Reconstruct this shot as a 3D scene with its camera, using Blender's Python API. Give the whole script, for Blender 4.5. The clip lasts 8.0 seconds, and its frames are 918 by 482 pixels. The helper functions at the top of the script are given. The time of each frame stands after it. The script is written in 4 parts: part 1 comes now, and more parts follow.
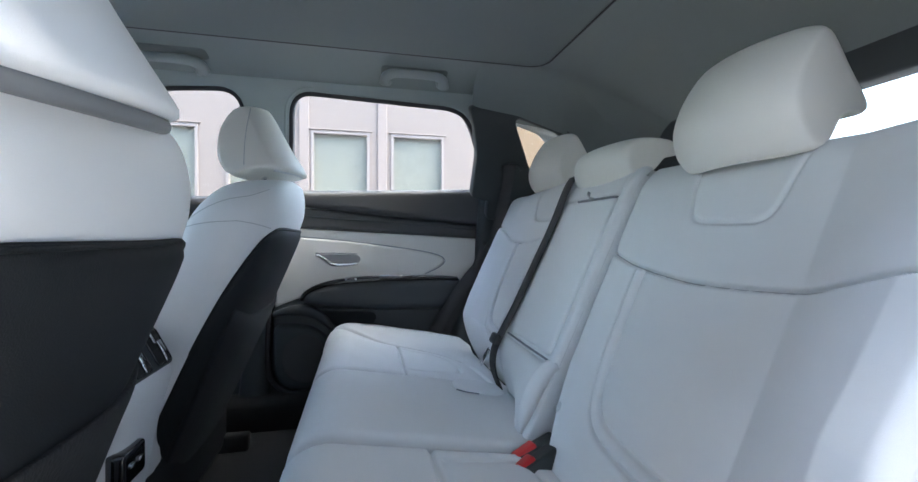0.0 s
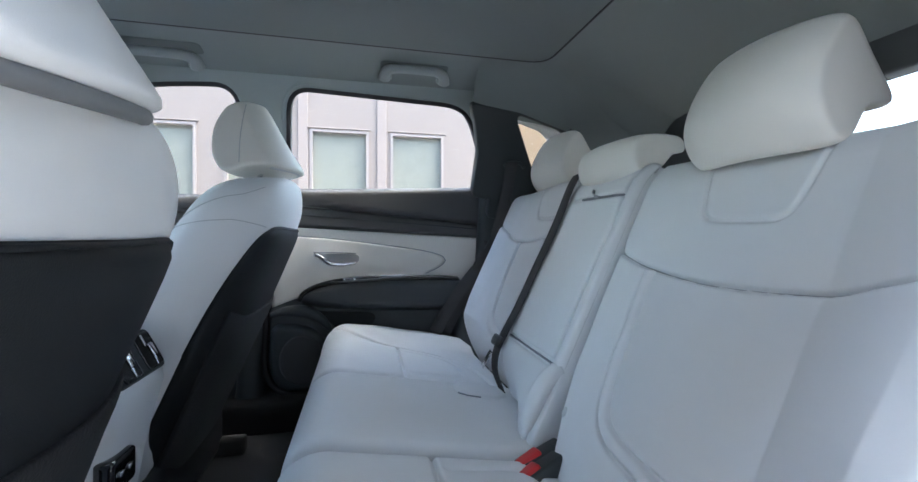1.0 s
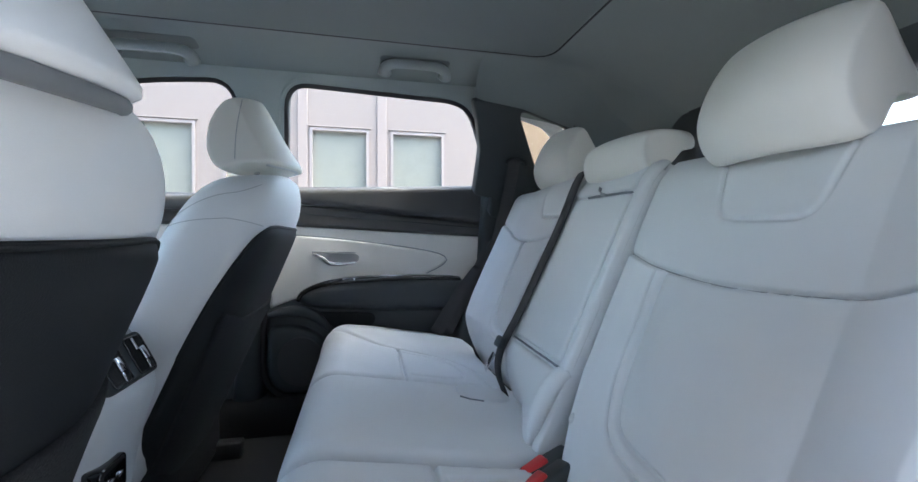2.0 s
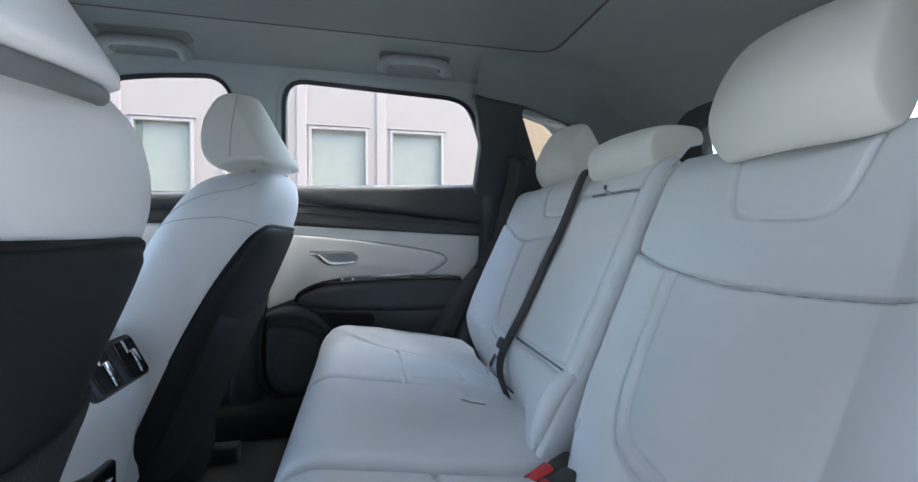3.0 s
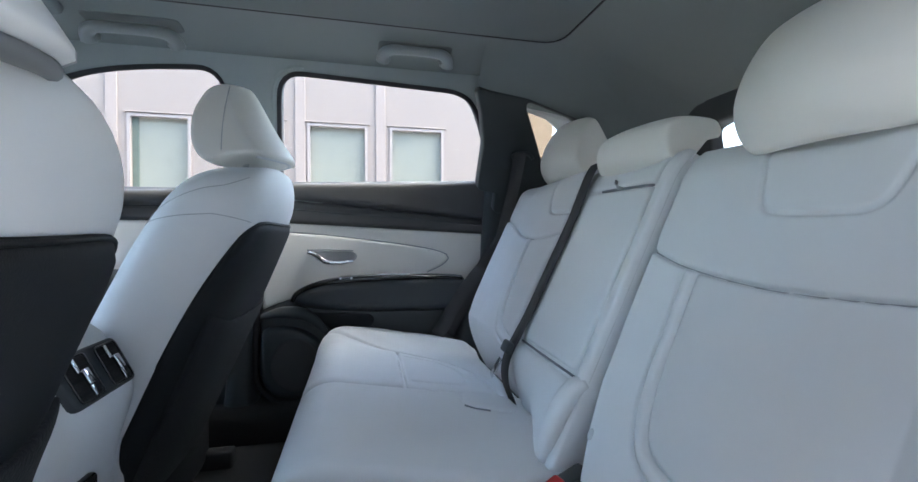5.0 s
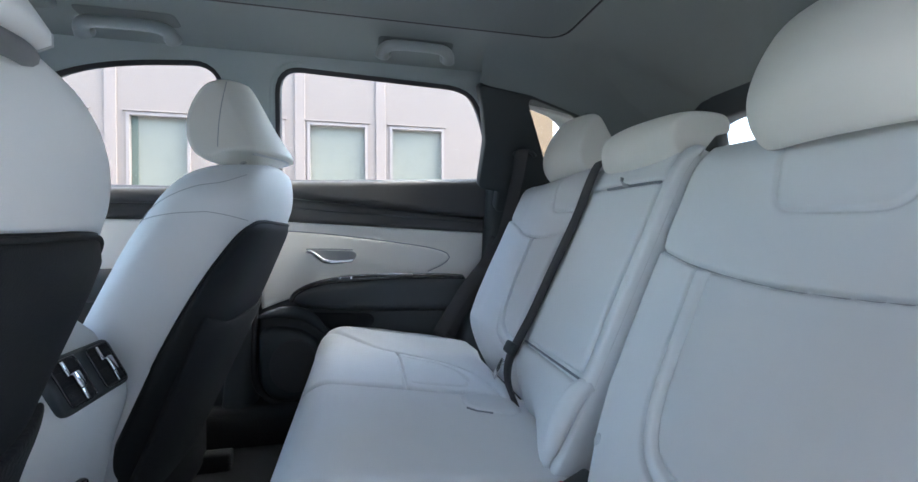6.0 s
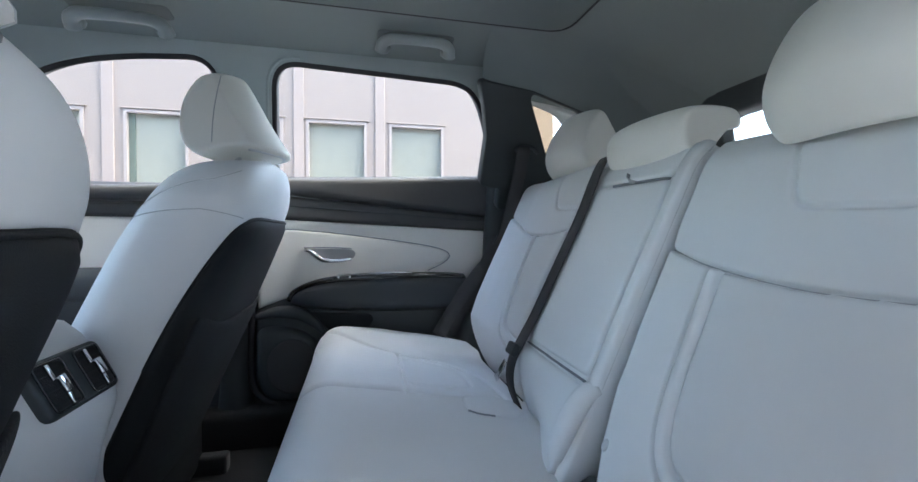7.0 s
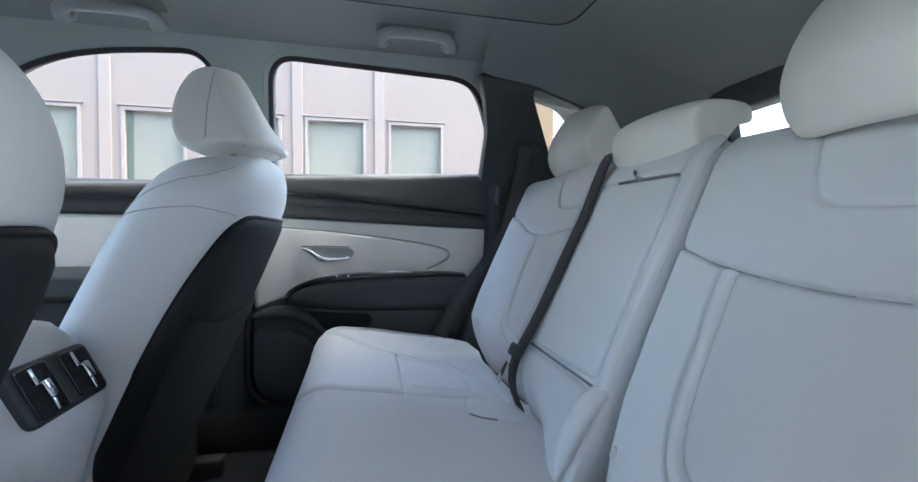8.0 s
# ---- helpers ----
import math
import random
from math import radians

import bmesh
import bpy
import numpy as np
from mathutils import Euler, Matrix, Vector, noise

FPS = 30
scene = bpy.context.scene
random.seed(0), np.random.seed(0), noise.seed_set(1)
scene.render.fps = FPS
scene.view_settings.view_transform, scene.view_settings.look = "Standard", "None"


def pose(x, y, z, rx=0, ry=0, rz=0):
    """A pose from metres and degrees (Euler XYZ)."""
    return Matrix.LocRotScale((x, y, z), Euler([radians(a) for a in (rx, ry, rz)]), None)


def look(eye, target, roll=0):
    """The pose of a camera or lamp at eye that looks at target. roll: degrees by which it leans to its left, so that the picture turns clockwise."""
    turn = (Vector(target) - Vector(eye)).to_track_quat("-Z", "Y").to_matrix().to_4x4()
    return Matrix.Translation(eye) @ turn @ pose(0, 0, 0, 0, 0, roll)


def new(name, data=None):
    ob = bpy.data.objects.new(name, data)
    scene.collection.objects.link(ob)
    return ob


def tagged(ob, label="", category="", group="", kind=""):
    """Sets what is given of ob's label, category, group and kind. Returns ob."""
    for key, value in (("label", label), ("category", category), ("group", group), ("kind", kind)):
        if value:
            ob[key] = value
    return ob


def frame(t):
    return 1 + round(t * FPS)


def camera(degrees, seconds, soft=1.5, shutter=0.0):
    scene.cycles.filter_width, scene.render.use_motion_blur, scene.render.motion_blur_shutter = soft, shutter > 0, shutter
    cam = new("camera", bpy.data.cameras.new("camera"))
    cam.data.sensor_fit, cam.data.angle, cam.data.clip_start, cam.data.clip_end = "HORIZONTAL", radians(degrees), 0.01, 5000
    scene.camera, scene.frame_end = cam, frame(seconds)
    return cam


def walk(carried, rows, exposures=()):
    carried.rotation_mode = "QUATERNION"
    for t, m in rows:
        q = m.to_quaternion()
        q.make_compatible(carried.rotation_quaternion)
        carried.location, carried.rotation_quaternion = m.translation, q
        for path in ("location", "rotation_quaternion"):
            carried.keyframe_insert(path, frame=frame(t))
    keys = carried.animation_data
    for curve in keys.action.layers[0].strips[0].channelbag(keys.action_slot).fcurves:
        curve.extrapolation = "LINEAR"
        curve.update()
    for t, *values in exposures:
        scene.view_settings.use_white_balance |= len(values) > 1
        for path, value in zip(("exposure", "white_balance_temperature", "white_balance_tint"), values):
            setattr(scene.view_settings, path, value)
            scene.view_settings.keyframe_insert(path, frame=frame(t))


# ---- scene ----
cam = camera(94.4, 8.0)
METRES, EYE, TILT, LEAN, TURN = 0.19, 0.98, 0.0, 0.0, -13.0
ROWS = [
    (0.0, 0.0, 0.0, 0.0, -0.0, 0.0, 0.0),
    (0.5, -0.0095, 0.0686, 0.0009, -0.03, -0.04, 0.01),
    (1.0, -0.0229, 0.1376, 0.0006, -0.09, -0.11, 0.0),
    (1.5, -0.0355, 0.2106, 0.0017, -0.04, -0.19, 0.03),
    (3.0, -0.0606, 0.4082, 0.0066, -0.09, -0.38, 0.07),
    (3.5, -0.0722, 0.469, 0.0061, -0.13, -0.43, 0.05),
    (4.0, -0.0823, 0.5316, 0.0038, -0.15, -0.48, 0.08),
    (4.5, -0.091, 0.5867, 0.0043, -0.17, -0.56, 0.06),
    (6.0, -0.1166, 0.7347, -0.0045, -0.13, -0.71, 0.1),
    (6.5, -0.1244, 0.798, -0.0057, -0.19, -0.81, 0.09),
    (7.0, -0.1368, 0.8594, -0.0096, -0.22, -0.9, 0.07),
    (7.5, -0.1435, 0.9239, -0.0088, -0.23, -1.0, 0.04),
    (8.0, -0.154, 0.9868, -0.0085, -0.29, -1.12, 0.04),
]
walk(cam, [(t, pose(0, 0, EYE, TILT, LEAN, TURN) @ pose(METRES * x, METRES * y, METRES * z, 90 + pitch, roll, yaw)) for t, x, y, z, yaw, pitch, roll in ROWS],
     exposures=[(0.0, 4.04, 6300, 2), (8.0, 4.04, 6300, 2)])

# ---- sky and sun ----
world = bpy.data.worlds.new("sky")
scene.world = world
world.use_nodes = True
wn = world.node_tree
sky = wn.nodes.new("ShaderNodeTexSky")
sky.sky_type = 'NISHITA'
sky.sun_disc = False
sky.sun_elevation, sky.sun_rotation = radians(58), radians(103)
sky.air_density, sky.dust_density = 1.0, 3.2
wn.links.new(sky.outputs[0], wn.nodes["Background"].inputs[0])
wn.nodes["Background"].inputs[1].default_value = 0.15
sun = new("sun", bpy.data.lights.new("sun", "SUN"))
sun.data.energy, sun.data.angle, sun.data.color = 0.2, radians(3), (1.0, 0.95, 0.9)
sun.matrix_world = look((2.6, -0.6, 4.2), (0, 0, 0))


# ---- materials ----
def material(name, colour, rough=0.5, metal=0.0, grain=0.0, grain_size=400.0, relief=0.0, stain=0.08, coat=0.0, sheen=0.0):
    """A surface with fine grain and broad uneven wear."""
    m = bpy.data.materials.new(name)
    m.use_nodes = True
    n, l = m.node_tree.nodes, m.node_tree.links
    b = n["Principled BSDF"]
    b.inputs["Roughness"].default_value, b.inputs["Metallic"].default_value = rough, metal
    b.inputs["Coat Weight"].default_value = coat
    b.inputs["Sheen Weight"].default_value = sheen
    where = n.new("ShaderNodeTexCoord")
    broad = n.new("ShaderNodeTexNoise")
    broad.inputs["Scale"].default_value, broad.inputs["Detail"].default_value = 7.0, 4.0
    fine = n.new("ShaderNodeTexNoise")
    fine.inputs["Scale"].default_value, fine.inputs["Detail"].default_value = grain_size, 3.0
    l.new(where.outputs["Object"], broad.inputs["Vector"])
    l.new(where.outputs["Object"], fine.inputs["Vector"])
    both = n.new("ShaderNodeMath")
    both.operation = 'MULTIPLY_ADD'
    l.new(fine.outputs[0], both.inputs[0])
    both.inputs[1].default_value = grain
    l.new(broad.outputs[0], both.inputs[2])
    ramp = n.new("ShaderNodeMapRange")
    ramp.inputs["From Min"].default_value, ramp.inputs["From Max"].default_value = 0.25, 0.75 + grain
    ramp.inputs["To Min"].default_value, ramp.inputs["To Max"].default_value = 1 - stain, 1 + stain
    l.new(both.outputs[0], ramp.inputs["Value"])
    mix = n.new("ShaderNodeVectorMath")
    mix.operation = 'SCALE'
    mix.inputs[0].default_value = colour
    l.new(ramp.outputs[0], mix.inputs["Scale"])
    l.new(mix.outputs[0], b.inputs["Base Color"])
    if relief:
        bump = n.new("ShaderNodeBump")
        bump.inputs["Strength"].default_value, bump.inputs["Distance"].default_value = 0.6, relief
        l.new(fine.outputs[0], bump.inputs["Height"])
        l.new(bump.outputs[0], b.inputs["Normal"])
    return m


def glass(name, tint):
    m = bpy.data.materials.new(name)
    m.use_nodes = True
    b = m.node_tree.nodes["Principled BSDF"]
    b.inputs["Base Color"].default_value = (*tint, 1)
    b.inputs["Roughness"].default_value, b.inputs["IOR"].default_value = 0.0, 1.08
    b.inputs["Transmission Weight"].default_value = 1.0
    return m


def dulled(m, level):
    """Less mirror gloss, for worn matt plastic and cloth."""
    m.node_tree.nodes["Principled BSDF"].inputs["Specular IOR Level"].default_value = level
    return m


LEATHER = material("pale grey leather", (0.72, 0.722, 0.722), 0.5, grain=0.5, grain_size=1300, relief=0.0003, stain=0.035)
# copy of the seat leather with warm window light put into its colour
HEADHIDE_LIT = material("pale headrest leather tinted by warm light", (0.75, 0.725, 0.665), 0.5, grain=0.5, grain_size=1300, relief=0.0003, stain=0.035)
PIPING = material("pale grey piping", (0.60, 0.605, 0.61), 0.5, stain=0.05, grain=0.3, grain_size=700)
STITCH_SHADE = material("grey thread and gap shade", (0.22, 0.23, 0.25), 0.7)
SHELL = dulled(material("charcoal seat shell", (0.012, 0.0135, 0.0155), 0.62, grain=0.6, grain_size=700, relief=0.0006, stain=0.12), 0.25)
PLASTIC = material("charcoal moulded plastic", (0.035, 0.040, 0.043), 0.48, grain=0.6, grain_size=600, relief=0.0005, stain=0.12)
SOFT = material("charcoal soft trim", (0.042, 0.047, 0.051), 0.6, grain=0.6, grain_size=500, relief=0.0006, stain=0.1)
WEAVE = material("dark brown grey woven trim", (0.058, 0.057, 0.058), 0.62, grain=0.9, grain_size=350, relief=0.0005, stain=0.15)
PIANO = material("gloss black", (0.006, 0.006, 0.007), 0.08, coat=0.6, stain=0.2)
CARPET = material("black carpet", (0.020, 0.020, 0.022), 0.95, grain=1.2, grain_size=300, relief=0.003, stain=0.3)
LINER = material("grey headliner cloth", (0.165, 0.185, 0.181), 0.9, grain=0.8, grain_size=500, relief=0.0006, stain=0.04, sheen=0.1)
SHADE = material("grey sunshade cloth", (0.138, 0.154, 0.153), 0.9, grain=0.8, grain_size=500, relief=0.0006, stain=0.04)
PILLAR = material("light grey pillar plastic", (0.255, 0.283, 0.275), 0.55, grain=0.6, grain_size=500, relief=0.0004, stain=0.05)
GRIP = material("grey grab handle plastic", (0.24, 0.26, 0.258), 0.5, grain=0.5, grain_size=500, stain=0.05)
DARKTRIM = material("near black pillar plastic", (0.024, 0.029, 0.030), 0.55, grain=0.6, grain_size=600, relief=0.0004, stain=0.12)
UNDERSHADE = material("grey headrest underside shade", (0.15, 0.155, 0.162), 0.55, grain=0.5, grain_size=500, stain=0.06)
POCKET = material("charcoal net pocket cloth", (0.012, 0.013, 0.015), 0.9, grain=1.4, grain_size=260, relief=0.003, stain=0.25)
RECESS_SHADE = material("dark grey handle shade", (0.115, 0.127, 0.125), 0.9, grain=0.6, grain_size=500, stain=0.06)
CREAMTRIM = material("pale grey door vinyl", (0.77, 0.745, 0.70), 0.5, grain=0.5, grain_size=700, relief=0.0005, stain=0.04)
RUBBER = material("black window rubber", (0.010, 0.009, 0.012), 0.6, stain=0.15)
WEB = material("dark seat belt webbing", (0.044, 0.042, 0.044), 0.75, grain=1.0, grain_size=900, relief=0.0005, stain=0.12)
CHROME = material("satin chrome", (0.72, 0.73, 0.75), 0.18, metal=1.0, stain=0.04)
RED = material("red buckle plastic", (0.55, 0.015, 0.02), 0.35, stain=0.06)
CUP_SHADE = material("grey handle cup shade", (0.30, 0.30, 0.30), 0.5, grain=0.4, grain_size=600, stain=0.06)
GLASS = glass("clear car glass", (0.97, 0.99, 0.98))
PRIVACY = glass("tinted rear glass", (0.42, 0.44, 0.45))
SEAM_GREY = material("pale grey thread and seam shade", (0.38, 0.385, 0.39), 0.7)
BODY = material("white car paint", (0.6, 0.6, 0.6), 0.3, coat=0.5, stain=0.03)
STUCCO = material("pinkish white stucco", (0.177, 0.146, 0.13), 0.85, grain=1.0, grain_size=60, relief=0.004, stain=0.03)
BAND = material("white painted band", (0.193, 0.158, 0.142), 0.8, grain=0.8, grain_size=60, relief=0.003, stain=0.03)
FRAMEW = material("white window frame", (0.218, 0.184, 0.17), 0.45, stain=0.04)
SHADEWALL = material("grey wall for blocking light", (0.29, 0.28, 0.275), 0.85, grain=1.0, grain_size=60, relief=0.003, stain=0.06)
PANE = material("green tinted reflecting glass", (0.163, 0.164, 0.138), 0.35, metal=0.0, stain=0.06)
TEAL = material("dark teal window reveal", (0.07, 0.087, 0.074), 0.3, stain=0.08)
TAN = material("tan stucco", (0.154, 0.102, 0.058), 0.85, grain=1.0, grain_size=60, relief=0.004, stain=0.05)
ASPHALT = material("pale concrete", (0.26, 0.255, 0.245), 0.9, grain=1.0, grain_size=90, relief=0.004, stain=0.2)


# ---- shape helpers ----
def mesh_of(bm, name, mat, smooth=True):
    me = bpy.data.meshes.new(name)
    bmesh.ops.recalc_face_normals(bm, faces=bm.faces)
    bm.to_mesh(me)
    bm.free()
    me.materials.append(mat)
    for p in me.polygons:
        p.use_smooth = smooth
    return me


def part(name, bm, mat, parent=None, label="", smooth=True):
    ob = new(name, mesh_of(bm, name, mat, smooth))
    if parent:
        ob.parent = parent
        ob.matrix_parent_inverse = parent.matrix_basis.inverted()
    if label:
        ob["label"] = label
    return ob


def thing(name, x, y, z, label, category, group="", kind=""):
    ob = new(name)
    ob.matrix_basis = pose(x, y, z)
    return tagged(ob, label, category, group, kind)


def rounded(points, r, n=5):
    """A closed outline with its corners rounded."""
    out, k = [], len(points)
    for i in range(k):
        a, p, b = (np.array(points[(i + j) % k], float) for j in (-1, 0, 1))
        ri = r[i] if isinstance(r, (list, tuple)) else r
        da, db = a - p, b - p
        la, lb = np.linalg.norm(da), np.linalg.norm(db)
        s, e = p + da / la * min(ri, la * 0.49), p + db / lb * min(ri, lb * 0.49)
        for t in np.linspace(0, 1, n):
            out.append((1 - t) ** 2 * s + 2 * t * (1 - t) * p + t * t * e)
    return np.array(out)


def evenly(points, count, closed=True):
    p = np.array(points, float)
    if closed:
        p = np.vstack([p, p[:1]])
    d = np.concatenate([[0], np.cumsum(np.linalg.norm(np.diff(p, axis=0), axis=1))])
    s = np.linspace(0, d[-1], count + 1)[:-1] if closed else np.linspace(0, d[-1], count)
    return np.stack([np.interp(s, d, p[:, i]) for i in range(p.shape[1])], 1)


def spline(points, count, closed=False):
    """A smooth line through some points."""
    p = [np.array(q, float) for q in points]
    k, out = len(p), []
    spans = k if closed else k - 1
    for i in range(spans):
        if closed:
            a, b, c, d = (p[(i + j) % k] for j in (-1, 0, 1, 2))
        else:
            b, c = p[i], p[i + 1]
            a = p[i - 1] if i else 2 * b - c
            d = p[i + 2] if i + 2 < k else 2 * c - b
        for t in np.linspace(0, 1, 9)[:-1]:
            out.append(0.5 * (2 * b + (c - a) * t + (2 * a - 5 * b + 4 * c - d) * t * t + (3 * b - a - 3 * c + d) * t ** 3))
    if not closed:
        out.append(p[-1])
    return evenly(out, count, closed)


def gap(q, line):
    """How far the points q lie from a closed outline."""
    a, b = line, np.roll(line, -1, axis=0)
    ab = b - a
    best = np.full(len(q), 9.0)
    for i in range(len(a)):
        t = np.clip(((q - a[i]) @ ab[i]) / max(ab[i] @ ab[i], 1e-12), 0, 1)
        best = np.minimum(best, np.linalg.norm(q - (a[i] + t[:, None] * ab[i]), axis=1))
    return best


RINGS = (1.0, 0.992, 0.98, 0.96, 0.93, 0.89, 0.83, 0.74, 0.62, 0.48, 0.32, 0.16)


def pillow(outline, surface, high, edge, deep=0.03, crown=0.0, count=96, power=2.0):
    """A padded panel: an outline in two coordinates, raised over a surface, with a rounded edge and a closed back."""
    line = evenly(outline, count)
    mid = line.mean(0)
    bm = bmesh.new()
    rows = [[bm.verts.new(surface(a, b, -deep)) for a, b in line]]
    far = gap(mid[None], line)[0]
    for s in RINGS:
        q = mid + s * (line - mid)
        d = gap(q, line)
        h = high * (1 - (1 - np.minimum(d / edge, 1)) ** power) ** (1 / power) + crown * np.minimum(d / far, 1) ** 0.8 * (2 - np.minimum(d / far, 1)) / 1.0
        rows.append([bm.verts.new(surface(a, b, k)) for (a, b), k in zip(q, h)])
    top = bm.verts.new(surface(*mid, high + crown))
    for r0, r1 in zip(rows, rows[1:]):
        for i in range(count):
            bm.faces.new((r0[i], r0[(i + 1) % count], r1[(i + 1) % count], r1[i]))
    for i in range(count):
        bm.faces.new((rows[-1][i], rows[-1][(i + 1) % count], top))
    bm.faces.new(rows[0])
    return bm


def loft(rings):
    """A closed skin over rings of points, with its ends filled."""
    bm = bmesh.new()
    rows = [[bm.verts.new(p) for p in ring] for ring in rings]
    k = len(rows[0])
    for r0, r1 in zip(rows, rows[1:]):
        for i in range(k):
            bm.faces.new((r0[i], r0[(i + 1) % k], r1[(i + 1) % k], r1[i]))
    for ring in (rows[0], rows[-1]):
        c = sum((v.co for v in ring), Vector()) / k
        v = bm.verts.new(c)
        for i in range(k):
            bm.faces.new((ring[i], ring[(i + 1) % k], v))
    return bm


def tube(points, radius, sides=8, flat=1.0, closed=False):
    """A rod along a line; flat squeezes it along its second axis; radius may be a list."""
    p = [Vector(q) for q in points]
    rings, up = [], None
    for i, q in enumerate(p):
        way = (p[(i + 1) % len(p)] - p[i - 1]) if closed else p[min(i + 1, len(p) - 1)] - p[max(i - 1, 0)]
        way.normalize()
        if up is None:
            up = way.orthogonal().normalized()
        up = (up - way * up.dot(way)).normalized()
        side = way.cross(up)
        r = radius[i] if isinstance(radius, (list, tuple, np.ndarray)) else radius
        rings.append([q + up * (r * math.cos(2 * math.pi * j / sides)) + side * (r * flat * math.sin(2 * math.pi * j / sides)) for j in range(sides)])
    if not closed:
        return loft(rings)
    bm = bmesh.new()
    rows = [[bm.verts.new(v) for v in ring] for ring in rings]
    for i in range(len(rows)):
        r0, r1 = rows[i], rows[(i + 1) % len(rows)]
        for j in range(sides):
            bm.faces.new((r0[j], r0[(j + 1) % sides], r1[(j + 1) % sides], r1[j]))
    return bm


def strap(points, across, wide, thick):
    """Flat webbing along a line; across: its width's direction at each point or one for all."""
    p = [Vector(q) for q in points]
    rings = []
    for i, q in enumerate(p):
        way = (p[min(i + 1, len(p) - 1)] - p[max(i - 1, 0)]).normalized()
        a = Vector(across[i] if isinstance(across, list) else across)
        a = (a - way * a.dot(way)).normalized() * wide / 2
        n = way.cross(a).normalized() * thick / 2
        rings.append([q + a * 0.96 + n, q + a, q + a * 0.96 - n, q - a * 0.96 - n, q - a, q - a * 0.96 + n])
    return loft(rings)


def block(sx, sy, sz, m, bevel=0.004, seg=2):
    bm = bmesh.new()
    bmesh.ops.create_cube(bm, size=1)
    bmesh.ops.transform(bm, matrix=Matrix.Diagonal((sx, sy, sz, 1)), verts=bm.verts)
    if bevel:
        bmesh.ops.bevel(bm, geom=list(bm.edges), offset=bevel, segments=seg, affect='EDGES', profile=0.5)
    bmesh.ops.transform(bm, matrix=m, verts=bm.verts)
    return bm


def plate(outer, holes, surface, thick, bevel=0.0):
    """A sheet with holes: outlines in two coordinates, laid on a surface."""
    cu = bpy.data.curves.new("outline", 'CURVE')
    cu.dimensions, cu.fill_mode, cu.extrude, cu.bevel_depth, cu.bevel_resolution = '2D', 'BOTH', thick / 2 - bevel, bevel, 2
    for line in (outer, *holes):
        s = cu.splines.new('POLY')
        s.points.add(len(line) - 1)
        for pt, (a, b) in zip(s.points, line):
            pt.co = (a, b, 0, 1)
        s.use_cyclic_u = True
    ob = bpy.data.objects.new("outline", cu)
    me = ob.to_mesh()
    bm = bmesh.new()
    bm.from_mesh(me)
    ob.to_mesh_clear()
    bpy.data.objects.remove(ob)
    bpy.data.curves.remove(cu)
    bmesh.ops.remove_doubles(bm, verts=bm.verts, dist=0.0001)
    for v in bm.verts:
        v.co = surface(v.co.x, v.co.y, v.co.z + thick / 2)
    return bm


# ---- the car's own measures: x to the rear, y across, z up ----
MID = 0.86
DOOR = 1.54
BELT = 1.154
FLOOR = 0.36


def on_door(x, z, h):
    return Vector((x, DOOR - h, z))


def on_window(x, z, h):
    return Vector((x, DOOR - 0.5 * (z - BELT) - 0.894 * h, z - 0.447 * h))


def on_quarter(x, z, h):
    return Vector((x, 1.45 - 0.5 * (z - BELT) - 0.894 * h, z - 0.447 * h))


WINDOW = rounded([(-0.229, 1.12), (-0.203, 1.442), (0.305, 1.426), (0.360, 1.392), (0.416, 1.27), (0.425, 1.12)], [0.01, 0.06, 0.05, 0.06, 0.05, 0.01], 7)
FRONT_WINDOW = rounded([(-0.338, 1.12), (-0.352, 1.440), (-0.56, 1.428), (-0.70, 1.400), (-0.80, 1.352), (-1.12, 1.12)], [0.01, 0.06, 0.1, 0.1, 0.1, 0.02], 7)
QUARTER = rounded([(0.474, 1.400), (0.65, 1.356), (0.79, 1.25), (0.77, 1.18), (0.600, 1.18)], [0.04, 0.03, 0.03, 0.02, 0.04], 7)


def grown(line, by):
    mid = line.mean(0)
    out = []
    k = len(line)
    area = sum(line[i][0] * line[(i + 1) % k][1] - line[(i + 1) % k][0] * line[i][1] for i in range(k))
    for i in range(k):
        t = line[(i + 1) % k] - line[i - 1]
        n = np.array((t[1], -t[0])) / max(np.linalg.norm(t), 1e-9) * (1 if area > 0 else -1)
        out.append(line[i] + n * by)
    return np.array(out)


# ---- outside: ground, buildings ----
bm = bmesh.new()
bmesh.ops.create_grid(bm, x_segments=2, y_segments=2, size=400)
tagged(part("ground", bm, ASPHALT, smooth=False), "pale grey concrete yard around the parked car", "ground", kind="structure")

FACE = 6.0
office = thing("office_building", 0, FACE, 0, "pinkish white stucco building with tall tinted windows", "building")
GLAZED = [(-4.9, 0.74), (-3.80, 0.67), (-2.67, 0.63), (-1.66, 0.70), (-0.622, 0.71), (0.442, 0.69)]
part("wall", plate([(-14, 0), (1.745, 0), (1.745, 7), (-14, 7)], [[(x, 0.9), (x + w, 0.9), (x + w, 2.44), (x, 2.44)] for x, w in GLAZED],
                   lambda a, b, h: Vector((a, FACE + h, b)), 0.3), STUCCO, office, smooth=False)
part("back_wall", block(15.7, 0.2, 7, pose(-6.13, FACE + 4, 3.5), 0), STUCCO, office, smooth=False)
part("roof", block(15.7, 4.6, 0.25, pose(-6.13, FACE + 2.1, 7.12), 0.02), BAND, office, smooth=False)
